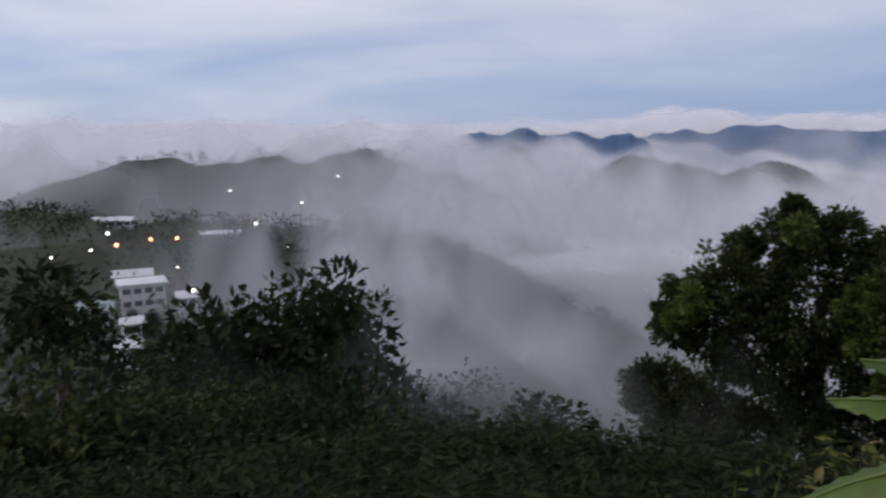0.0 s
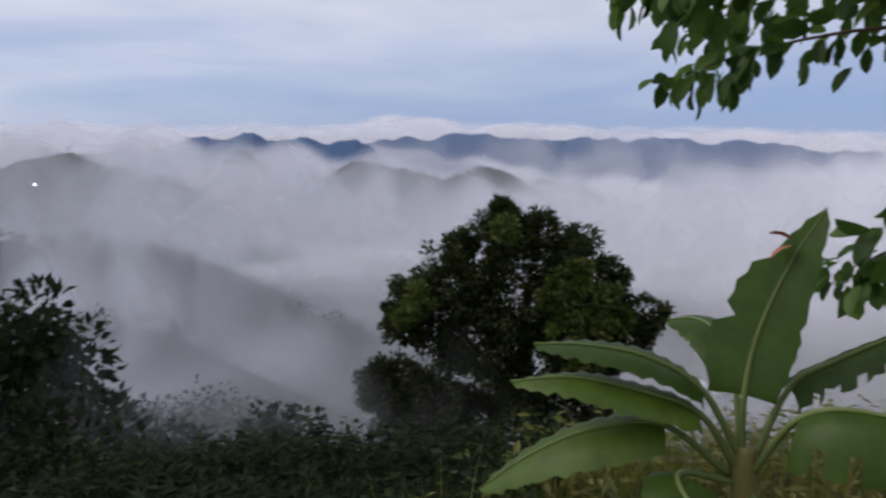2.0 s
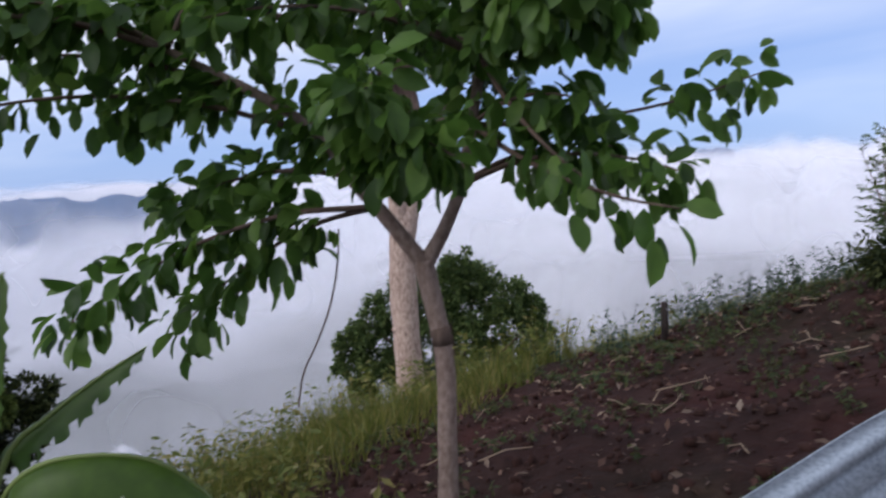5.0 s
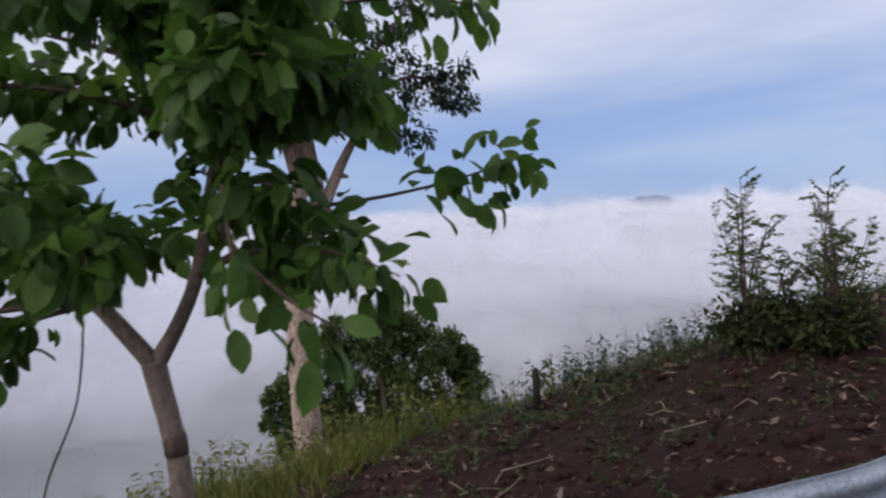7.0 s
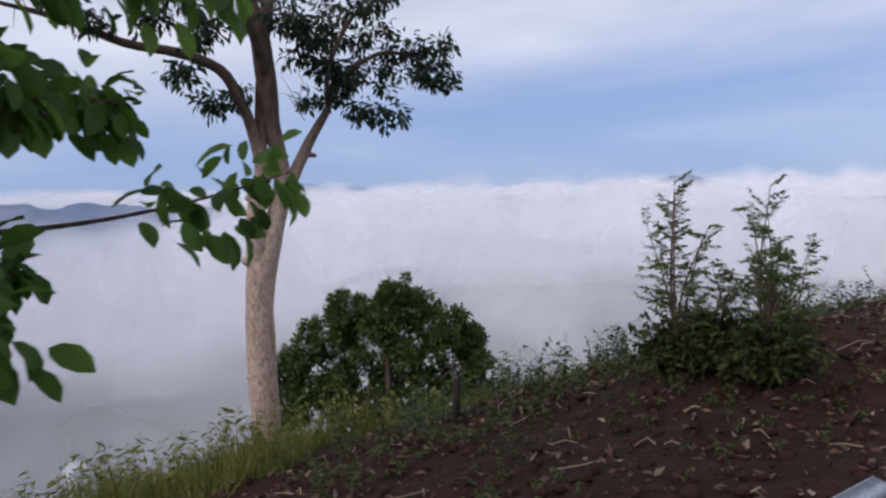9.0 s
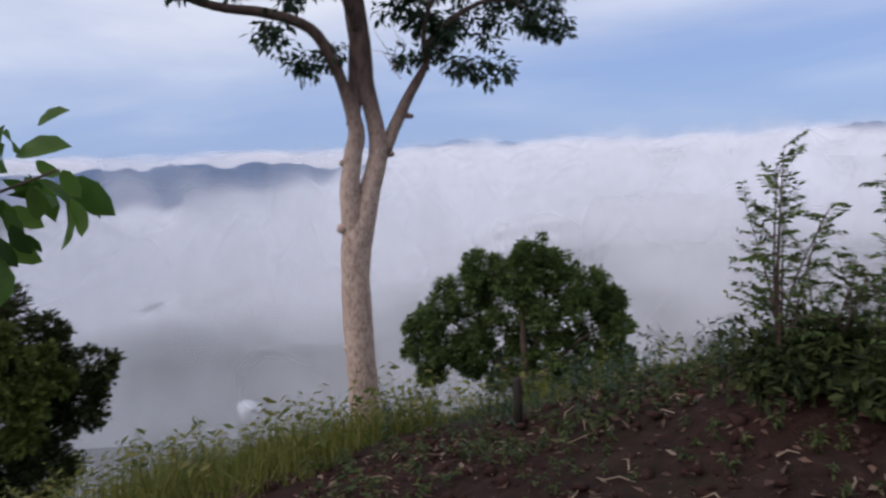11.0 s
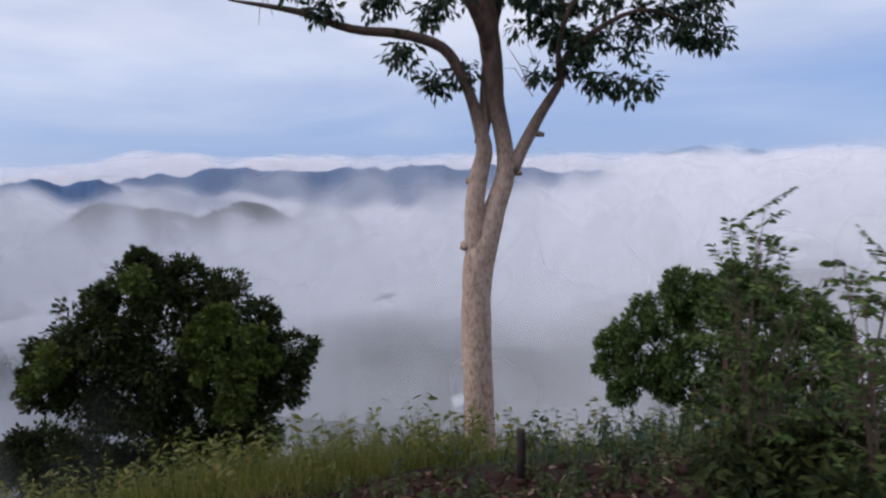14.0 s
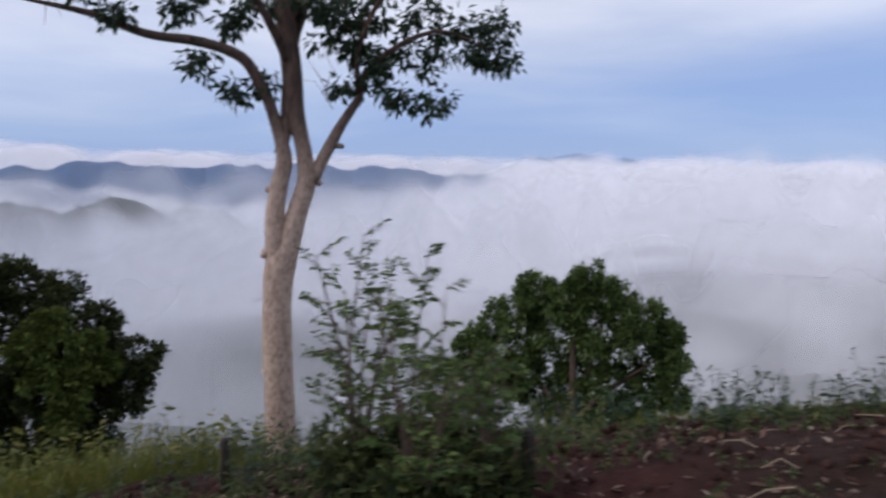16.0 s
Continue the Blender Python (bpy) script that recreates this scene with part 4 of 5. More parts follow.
crown_tree("broad_tree", "huge dense dark broad-crowned tree on the lower slope", (17.2, 30.3, gb), (0.87, -0.5),
           lobes_at(BROAD_LOBES, -7.2 - gb, 0.4, 0) + lobes_at(BRIGHT_LOBES, -7.2 - gb, -1.8, 1), 1, 0.27, (LEAF_MANGO, LEAF_YELLOWISH),
           [[(0, 0 - 0.3, 0.5, 1.6), (0.0, 3, 0.42, 1.6), (-0.5, -9 - gb, 0.35, 1.6), (-0.5, -6 - gb, 0.2, 1.6)], [(0, -13 - gb, 0.3, 1.6), (-3, -9.5 - gb, 0.2, 1.2), (-4.5, -8 - gb, 0.1, 1)],
            [(0, -12 - gb, 0.3, 1.6), (2.5, -9 - gb, 0.2, 1.4), (4, -7.5 - gb, 0.1, 1)]], 80, 46)

ROUND_LOBES = [(0.74, 4.26, 1.4), (1.98, 3.55, 1.46), (-0.32, 3.19, 1.61), (-2.63, 3.37, 1.46), (-3.87, 2.31, 1.4), (3.76, 2.31, 1.61), (5.36, 1.24, 1.32),
               (-5.29, 0.71, 1.4), (-6.71, 0, 1.11), (-6.89, -1.6, 1.02), (6.07, 0, 1.02), (-1.03, 1.24, 1.9), (1.81, 1.06, 1.9), (-3.52, -0.35, 1.46),
               (4.47, -0.71, 1.4), (-5.29, -1.77, 1.17), (0.03, -1.42, 1.11), (4.65, -2.66, 1.17), (2.52, -2.84, 0.88), (-3.52, -2.84, 1.05), (-6, -3.19, 0.88),
               (1.45, -3.55, 1.17), (-1.39, -3.55, 1.05), (6.07, -2.13, 0.99), (-0.5, -2.84, 1.46), (-2.81, -1.42, 1.32), (2.16, -1.42, 1.32), (3.23, -3.73, 1.17),
               (0.74, -4.26, 1.17)]
gr = gz(43.7, 17.0)
crown_tree("round_tree", "round bushy green tree standing clear against the mist", (43.7, 17.0, gr), (0.41, -0.91),
           lobes_at(ROUND_LOBES, -9.0 - gr, 0.5, 0), 1, 0.29, (LEAF_ROUND,),
           [[(0, -0.3, 0.4, 0), (0.2, 1.5, 0.36, 0), (0.1, -12.5 - gr, 0.3, 0), (0, -8 - gr, 0.15, 0)], [(0.1, -13.5 - gr, 0.22, 0), (-2.5, -10.5 - gr, 0.15, 0), (-4.6, -8.5 - gr, 0.07, 0)],
            [(0.1, -13.2 - gr, 0.22, 0), (2.3, -11 - gr, 0.15, 0), (4.8, -9 - gr, 0.07, 0)], [(0.1, -13.0 - gr, 0.2, 0.4), (1.2, -9 - gr, 0.12, 0.8), (1.8, -6 - gr, 0.06, 1)]], 86, 34)


def feather_shrub(x, y, height, spread, seed, label, dark_base):
    """A shrub of thin upright shoots with rows of narrow leaflets over a dark leafy foot."""
    r = np.random.default_rng(seed)
    g = gz(x, y)
    ob = thing("shrub", x, y, g, label, "shrub", "shrubs on the crest")
    roots, ways = [], []
    for n in range(7):
        stems = []
        a = r.uniform(0, 6.28)
        h = height * r.uniform(0.6, 1.0) if n else height
        lean = spread * r.uniform(0.3, 1.0) if n else 0.05
        top = np.array((math.cos(a) * lean, math.sin(a) * lean, h))
        mid = top * np.array((0.35, 0.35, 0.5)) + r.normal(size=3) * 0.04
        line = smooth_line([((0, 0, 0), 0.014), (tuple(mid), 0.009), (tuple(top), 0.003)], 6)
        stems.append(line)
        P = np.array([p for p, _ in line])
        for u in np.linspace(0.3, 0.99, int(5 + 5 * h)):
            i = min(len(P) - 2, int(u * (len(P) - 1)))
            q = P[i] + (P[i + 1] - P[i]) * (u * (len(P) - 1) - i)
            b = r.uniform(0, 6.28)
            out = np.array((math.cos(b), math.sin(b), r.uniform(-0.1, 1.2)))
            ln = 0.20 * (1.3 - u) * r.uniform(0.4, 1.6) + 0.06
            stems.append([(tuple(q), 0.004), (tuple(q + out * ln * 0.5 + (0, 0, 0.01)), 0.003), (tuple(q + out * ln - (0, 0, 0.03)), 0.0015)])
            for v in np.linspace(0.2, 1, 8):
                for sgn in (-1, 1):
                    roots.append(q + out * ln * v)
                    s = np.cross(out, (0, 0, 1)) * sgn
                    ways.append(out * 0.5 + s * 0.8 + np.array((0, 0, -0.35)))
        v, f = tube(stems, 4)
        part_mesh("stem", mesh_from("stem", v, f, BARK_DARK), ob)
    v, f = leaves(np.array(roots), np.array(ways) + rng.normal(size=(len(ways), 3)) * 0.25, 0.058, 0.024, DIAMOND, 0.8)
    part_mesh("foliage", mesh_from("foliage", v, f, LEAF_ROUND), ob, "small dark feathery leaflets", "stuff")
    if dark_base:
        P = r.normal(size=(70, 3)) * (0.24, 0.24, 0.14) * dark_base + np.array((0, 0, 0.38 * dark_base))
        P[:, 2] = np.abs(P[:, 2])
        v, f = cluster(P, 22, 0.14, 0.10, 0.042, 0.2)
        part_mesh("foot", mesh_from("foot", v, f, LEAF_MANGO), ob, "dense dark green leafy foot", "stuff")


feather_shrub(9.09, -2.07, 1.70, 0.35, 3, "tall feathery shrub with thin upright shoots", 0.5)
feather_shrub(8.85, -2.78, 1.6, 0.4, 4, "tall feathery shrub leaning over bare soil", 0.6)
feather_shrub(9.35, -2.85, 1.05, 0.35, 5, "feathery dark shrub beside a short stake", 0.5)
feather_shrub(9.5, -2.35, 0.9, 0.4, 6, "spreading feathery shrub with a dark leafy foot", 0.55)


def wooden_post(x, y, top, radius, label):
    g = gz(x, y)
    ob = thing("wooden_post", x, y, g, label, "post", "posts on the crest")
    h = top - g
    v, f = tube([[((0, 0, -0.1), radius * 1.1), ((0.005, 0, h * 0.5), radius), ((0.012, 0.006, h * 0.93), radius * 0.95), ((0.015, 0.01, h), radius * 0.7)]], 9)
    part_mesh("stake", mesh_from("stake", v, f, WOOD_DARK, True), ob)
    v, f = leaves(rng.normal(size=(14, 3)) * (0.06, 0.06, 0.03) + (0.08, -0.06, h * 0.85), rng.normal(size=(14, 3)) + (0.6, -0.5, -0.6), 0.16, 0.035, DIAMOND, 0.5)
    part_mesh("creeper", mesh_from("creeper", v, f, WEED), ob, "limp leaves hanging at its side", "stuff")


wooden_post(9.47, 0.16, 0.05, 0.042, "short dark wooden post among weeds")
wooden_post(9.6, -2.98, 0.9, 0.04, "dark wooden stake half hidden in shrubs")


# ---- the steel guard rail beside the path ----
def guard_rail():
    line = [Vector(p) for p in ((2.26, -0.30, 0.35), (3.0, -0.785, 0.44), (3.71, -1.29, 0.51), (4.05, -1.74, 0.53), (4.38, -2.15, 0.54), (4.95, -2.57, 0.56), (5.5, -2.97, 0.58))]
    base = Vector((line[0].x, line[0].y, gz(line[0].x, line[0].y)))
    ob = thing("guard_rail", *base, "weathered galvanised steel guard rail beside the path", "guard rail")
    prof = [(0.055, 0.0), (0.0, 0.012), (-0.012, 0.05), (0.03, 0.085), (0.035, 0.12), (-0.01, 0.155), (0.035, 0.19), (0.03, 0.225), (-0.012, 0.26), (0.0, 0.298), (0.055, 0.31)]
    steel = two_scale("galvanised_steel", 4.0, 60.0, [(0.3, (0.26, 0.30, 0.34)), (0.7, (0.44, 0.48, 0.53))], [(0.35, (0.16, 0.18, 0.20)), (0.6, (0.60, 0.64, 0.68))], 0.4, 0.5, 0.3, 0.002)
    steel.node_tree.nodes["Principled BSDF"].inputs["Metallic"].default_value = 0.5
    rail = [Vector(p) for p, _ in smooth_line([(tuple(q), 1.0) for q in line], 6)]
    m, verts, faces = len(prof), [], []
    for i, p in enumerate(rail):
        d = rail[min(i + 1, len(rail) - 1)] - rail[max(i - 1, 0)]
        side = Vector((-d.y, d.x, 0)).normalized()
        for thick in (0, 1):
            for o, h in prof:
                q = p + side * (o + 0.006 * thick) - base
                verts.append((q.x, q.y, q.z + h))
    for i in range(len(rail) - 1):
        o, o2 = i * 2 * m, (i + 1) * 2 * m
        for k in range(m - 1):
            faces.append((o + k, o + k + 1, o2 + k + 1, o2 + k))
            faces.append((o + m + k, o2 + m + k, o2 + m + k + 1, o + m + k + 1))
        for k in (0, m - 1):
            faces.append((o + k, o2 + k, o2 + m + k, o + m + k))
    part_mesh("beam", mesh_from("beam", verts, faces, steel, True), ob, "corrugated grey steel beam")
    for i in (2, 14, 26, 35):
        d = rail[i + 1] - rail[i]
        p = rail[i] + Vector((-d.y, d.x, 0)).normalized() * 0.12
        v, f = tube([[((p.x - base.x, p.y - base.y, gz(p.x, p.y) - 0.2 - base.z), 0.05), ((p.x - base.x, p.y - base.y, p.z + 0.16 - base.z), 0.05)]], 10)
        part_mesh("post", mesh_from("post", v, f, steel), ob)


guard_rail()


# ---- the slope below: woods, town, lamps ----
def head_room(x, y):
    """How tall the growth stands at a place below the path: high woods to the north-west, low scrub in the gully."""
    b, r = math.degrees(math.atan2(x, y)), math.hypot(x, y)
    fall = float(np.interp(b, (-34, -8, -3, 25, 60), (0.20, 0.30, 0.43, 0.46, 0.46)))
    return 1.6 - fall * r - gz(x, y)


def forest_kind(seed, tall):
    r = np.random.default_rng(seed)
    P = []
    for n in range(26):
        z = tall * r.uniform(0.30, 1.0)
        w = tall * 0.30 * math.sin(math.pi * min(0.97, (z / tall) ** 1.2)) + 0.25
        a = r.uniform(0, 6.28)
        P.append((math.cos(a) * w * r.uniform(0.3, 1), math.sin(a) * w * r.uniform(0.3, 1), z))
    return np.array(P)


def forest_tree(kind_no, tall):
    ob = thing("woodland_tree", 0, 0, -400, "dark woodland tree on the misty slope", "tree", "woods on the slope")
    P = forest_kind(kind_no, tall)
    v, f = cluster(P, 80, tall * 0.12, 0.36, 0.19, 0.2)
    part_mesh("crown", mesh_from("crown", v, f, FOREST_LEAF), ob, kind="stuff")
    lines = [[((0, 0, -1), 0.16), ((0.1, 0, tall * 0.5), 0.1), ((0, 0.1, tall * 0.9), 0.03)]]
    for p in P[::4]:
        lines.append([((0, 0, p[2] * 0.6), 0.06), (tuple(p * np.array((0.5, 0.5, 0.85))), 0.04), (tuple(p), 0.015)])
    v, f = tube(lines, 6)
    part_mesh("trunk", mesh_from("trunk", v, f, BARK_DARK), ob)
    return ob


kinds = [forest_tree(40 + n, t) for n, t in enumerate((6.0, 8.0, 10.0, 7.0))]
spots = random.Random(11)
placed = 0
used = set()
for trial in range(6000):
    if placed >= 300:
        break
    b, r = radians(spots.uniform(-48, 80)), spots.uniform(4.0, 13.0) ** 2
    deg = math.degrees(b)
    if deg > 8 and r > 60 or r < 16:
        continue
    x, y = r * math.sin(b), r * math.cos(b)
    n, s = NX * x + NY * y, NY * x - NX * y
    if (n < 17 and deg > 12) or n < 8 or math.hypot(x - 17.2, y - 30.3) < 8 or math.hypot(x - 43.7, y - 17) < 8:
        continue
    if deg > 8 and spots.random() < 0.55:
        continue
    size = spots.uniform(0.65, 1.15) * min(1.0, 0.14 + r / 70)
    if deg > 8:
        size *= 0.6
    k = spots.randrange(4)
    room = head_room(x, y) * spots.uniform(0.5, 1.15 if r < 30 else 1.35)
    if room < 1.0:
        continue
    size = min(size, room / (6.0, 8.0, 10.0, 7.0)[k])
    m = pose(x, y, gz(x, y), spots.uniform(-4, 4), spots.uniform(-4, 4), spots.uniform(0, 360)) @ Matrix.Diagonal((size * spots.uniform(0.9, 1.3), size * spots.uniform(0.9, 1.3), size, 1))
    if k not in used:
        kinds[k].matrix_basis = m
        used.add(k)
    else:
        keep = kinds[k].scale.copy()
        kinds[k].scale = (1, 1, 1)
        copy_thing(kinds[k], m)
        kinds[k].scale = keep
    placed += 1


# single trees that stand out of the woods: bearing, distance, slope to the top, width over height
for n, (bearing, dist, slope, wide) in enumerate(((-0.3, 34, 21.8, 1.1), (-9.1, 46, 13.4, 0.8), (-12.6, 50, 12.0, 0.8), (-7.3, 43, 15.6, 0.8), (-16.5, 52, 12.2, 0.9), (-29.0, 44, 11.9, 1.0),
                                                   (-22.0, 40, 15.0, 0.9), (-13.5, 30, 21.5, 1.0), (-4.0, 30, 24.5, 1.2), (9.0, 33, 22.6, 1.4), (5.0, 30, 24.0, 1.3), (-18.0, 28, 20.0, 1.0))):
    a = radians(bearing)
    x, y = dist * math.sin(a), dist * math.cos(a)
    g = gz(x, y)
    tall = 1.6 - dist * math.tan(radians(slope)) - g
    if tall < 1.0:
        continue
    k = n % 4
    size = tall / (6.0, 8.0, 10.0, 7.0)[k]
    keep = kinds[k].scale.copy()
    kinds[k].scale = (1, 1, 1)
    copy_thing(kinds[k], pose(x, y, g, 0, 0, 70 * n) @ Matrix.Diagonal((size * wide, size * wide, size, 1)))
    kinds[k].scale = keep


def bush(seed, label):
    r = np.random.default_rng(seed)
    ob = thing("bush", 0, 0, -400, label, "bush", "bushes below the path")
    P = r.normal(size=(34, 3)) * (0.55, 0.55, 0.45) + (0, 0, 0.7)
    P[:, 2] = np.abs(P[:, 2])
    v, f = cluster(P, 34, 0.30, 0.17, 0.085, 0.1)
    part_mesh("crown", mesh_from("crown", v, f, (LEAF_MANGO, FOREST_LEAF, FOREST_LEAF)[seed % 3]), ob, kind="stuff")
    lines = [[((0, 0, -0.15), 0.04), (tuple(p * np.array((0.4, 0.4, 0.5))), 0.025), (tuple(p), 0.008)] for p in P[::4]]
    v, f = tube(lines, 5)
    part_mesh("stem", mesh_from("stem", v, f, BARK_DARK), ob)
    return ob


sorts = [bush(60 + n, "dark leafy bush on the slope below the path") for n in range(3)]
placed, used = 0, set()
for trial in range(2400):
    if placed >= 190:
        break
    b, r = radians(spots.uniform(-50, 24)), spots.uniform(2.6, 6.4) ** 2
    deg = math.degrees(b)
    x, y = r * math.sin(b), r * math.cos(b)
    n, s = NX * x + NY * y, NY * x - NX * y
    if s > 0.5 and n < 11 or math.hypot(x - 2.5, y - 1.9) < 2.2 or r < 7:
        continue
    size = min(1.35, 0.35 + r / 26) * spots.uniform(0.7, 1.2)
    size = min(size, head_room(x, y) / 1.9)
    if size < 0.15:
        continue
    m = pose(x, y, gz(x, y), 0, 0, spots.uniform(0, 360)) @ Matrix.Diagonal((size * spots.uniform(0.9, 1.3), size, size * spots.uniform(0.8, 1.15), 1))
    k = placed % 3
    if k not in used:
        sorts[k].matrix_basis = m
        used.add(k)
    else:
        keep = sorts[k].scale.copy()
        sorts[k].scale = (1, 1, 1)
        copy_thing(sorts[k], m)
        sorts[k].scale = keep
    placed += 1


def spot(bearing, dist):
    b = radians(bearing)
    return dist * math.sin(b), dist * math.cos(b)


WALL_WHITE = two_scale("white_render", 0.15, 1.5, [(0.3, (0.50, 0.50, 0.52)), (0.7, (0.66, 0.66, 0.67))], [(0.3, (0.55, 0.55, 0.56)), (0.7, (0.82, 0.82, 0.82))], 0.4, 0.8)
ROOF_PALE = two_scale("pale_roof", 0.2, 2.0, [(0.3, (0.55, 0.56, 0.60)), (0.7, (0.72, 0.73, 0.76))], [(0.3, (0.5, 0.5, 0.53)), (0.7, (0.75, 0.76, 0.78))], 0.4, 0.6)
ROOF_GREEN = two_scale("green_roof", 0.2, 2.0, [(0.3, (0.22, 0.30, 0.30)), (0.7, (0.32, 0.40, 0.39))], [(0.3, (0.2, 0.26, 0.26)), (0.7, (0.36, 0.42, 0.42))], 0.4, 0.6)
GLASS_DARK = plain("dark_window", (0.03, 0.035, 0.04), 0.15)


def box_mesh(name, x0, x1, y0, y1, z0, z1, mat):
    v = [(x, y, z) for z in (z0, z1) for y in (y0, y1) for x in (x0, x1)]
    return mesh_from(name, v, [(0, 2, 3, 1), (4, 5, 7, 6), (0, 1, 5, 4), (2, 6, 7, 3), (0, 4, 6, 2), (1, 3, 7, 5)], mat)


def house(bearing, dist, turn, w, d, storeys, roof, label, base=None, windows=5, flat=False):
    x, y = spot(bearing, dist)
    g = gz(x, y) if base is None else base
    ob = tagged(new("house"), label, "house", "houses in the valley")
    ob.empty_display_size = 1
    ob.matrix_world = pose(x, y, g, 0, 0, turn)
    h = 3.1 * storeys
    part_mesh("wall", box_mesh("wall", -w / 2, w / 2, -d / 2, d / 2, -4.0, h, WALL_WHITE), ob)
    o = 0.8
    if flat:
        rf = part_mesh("roof", box_mesh("roof", -w / 2 - o, w / 2 + o, -d / 2 - o, d / 2 + o, h, h + 0.5, roof), ob)
    else:
        v = [(-w / 2 - o, -d / 2 - o, h - 0.2), (w / 2 + o, -d / 2 - o, h - 0.2), (w / 2 + o, d / 2 + o, h - 0.2), (-w / 2 - o, d / 2 + o, h - 0.2), (-w / 2 - o, 0, h + d * 0.28), (w / 2 + o, 0, h + d * 0.28)]
        part_mesh("roof", mesh_from("roof", v, [(0, 1, 5, 4), (2, 3, 4, 5), (0, 4, 3), (1, 2, 5), (0, 3, 2, 1)], roof), ob)
    step = w / windows
    pane = box_mesh("window", -step * 0.36, step * 0.36, -0.06, 0.06, -0.65, 0.65, GLASS_DARK)
    for s in range(storeys):
        for i in range(windows):
            p = part_mesh("window", pane, ob)
            p.matrix_basis = pose(-w / 2 + step * (i + 0.5), -d / 2 - 0.03, 3.1 * s + 1.7)
        for i in range(2):
            p = part_mesh("window", pane, ob)
            p.matrix_basis = pose(w / 2 + 0.03, (i - 0.5) * d * 0.45, 3.1 * s + 1.7, 0, 0, 90)
    return ob


house(-23.4, 190, 28, 10, 7, 2, ROOF_PALE, "white two-storey house with flat pale roof", -43.8, 4, True)
house(-17.6, 300, 18, 15, 8, 2, ROOF_PALE, "white building with long window bands", -48.5, 7, True)
house(-26.6, 168, 20, 6, 5, 1, ROOF_GREEN, "low house with greyish green roof", -40.8, 3)
house(-24.3, 150, 35, 3.2, 3, 1, ROOF_PALE, "small shed with pale metal roof", -40.0, 2)
house(-24.6, 128, 10, 3.0, 3, 1, ROOF_PALE, "small hut with dull metal roof among trees", -38.2, 2)
house(-24.0, 225, 25, 10, 5, 1, ROOF_PALE, "long low shed with pale roof", -45.2, 4)
house(-25.0, 340, 5, 16, 5, 1, ROOF_PALE, "long low building with pale roof", -43.0, 5)
house(-20.2, 180, 25, 4, 4, 1, ROOF_PALE, "small white house beside a red-leaved tree", -42.5, 2)
house(-14.8, 285, 20, 20, 5, 1, ROOF_PALE, "long pale-roofed hall at the town's edge", -51.0, 6)
house(42.3, 268, 60, 9, 6, 1, ROOF_PALE, "white roofed house dim under the mist", None, 3)


def street_lamp(bearing, dist, z, colour, size, label):
    x, y = spot(bearing, dist)
    g = gz(x, y)
    z = max(z, g + 3)
    ob = thing("street_lamp", x, y, g, label, "street lamp", "lamps of the town")
    v, f = tube([[((0, 0, -0.3), 0.12), ((0, 0, z - g), 0.08), ((0.7, 0, z - g + 0.3), 0.06)]], 6)
    part_mesh("pole", mesh_from("pole", v, f, BARK_DARK), ob)
    bm = bmesh.new()
    bmesh.ops.create_icosphere(bm, subdivisions=2, radius=size)
    bmesh.ops.translate(bm, verts=bm.verts, vec=(0.7, 0, z - g + 0.1))
    me = bpy.data.meshes.new("bulb")
    bm.to_mesh(me)
    bm.free()
    me.materials.append(glowing("lamp_glow", colour, 6.0))
    part_mesh("bulb", me, ob, "glowing bulb")


ORANGE, WHITE_GLOW = (1.0, 0.32, 0.16), (0.95, 0.92, 0.85)
for x, y, r, c, s in ((80, 457, 200, WHITE_GLOW, 0.62), (190, 417, 235, ORANGE, 0.6), (253, 411, 245, ORANGE, 0.5), (300, 411, 245, ORANGE, 0.55), (143, 423, 235, WHITE_GLOW, 0.32),
                      (70, 430, 230, WHITE_GLOW, 0.3), (176, 397, 262, WHITE_GLOW, 0.45), (443, 392, 270, WHITE_GLOW, 0.42), (400, 334, 420, WHITE_GLOW, 0.5), (527, 357, 360, WHITE_GLOW, 0.4),
                      (593, 312, 540, WHITE_GLOW, 0.8), (322, 503, 180, WHITE_GLOW, 0.45), (297, 461, 200, WHITE_GLOW, 0.28), (498, 435, 250, WHITE_GLOW, 0.35)):
    street_lamp(math.degrees(math.atan((x - 784) / 1269)), r, 1.6 - (y - 220) / 1269 * r, c, s, "lit orange street lamp" if c is ORANGE else "lit white street lamp")

# a red-leaved tree and dark trees between the houses
RED_LEAF = leaf_material("red_leaf", [(0.09, 0.03, 0.035), (0.13, 0.045, 0.05), (0.07, 0.035, 0.035)], 0.6, 0.2)
for bearing, dist, tall, mat, label in ((-20.6, 192, 9, RED_LEAF, "reddish leaved tree beside the white house"), (-13.5, 262, 9, FOREST_LEAF, "dark round tree by the road"),
                                        (-29.5, 165, 10, FOREST_LEAF, "dark spreading tree near the houses"), (-12.4, 258, 4, FOREST_LEAF, "dark rounded roadside bush")):
    x, y = spot(bearing, dist)
    g = gz(x, y)
    ob = thing("town_tree", x, y, g, label, "tree")
    P = forest_kind(int(dist), tall)
    v, f = cluster(P, 50, tall * 0.13, 0.6, 0.3, 0.2)
    part_mesh("crown", mesh_from("crown", v, f, mat), ob, kind="stuff")
    v, f = tube([[((0, 0, -1), 0.25), ((0, 0.1, tall * 0.7), 0.12)]], 7)
    part_mesh("trunk", mesh_from("trunk", v, f, BARK_DARK), ob)

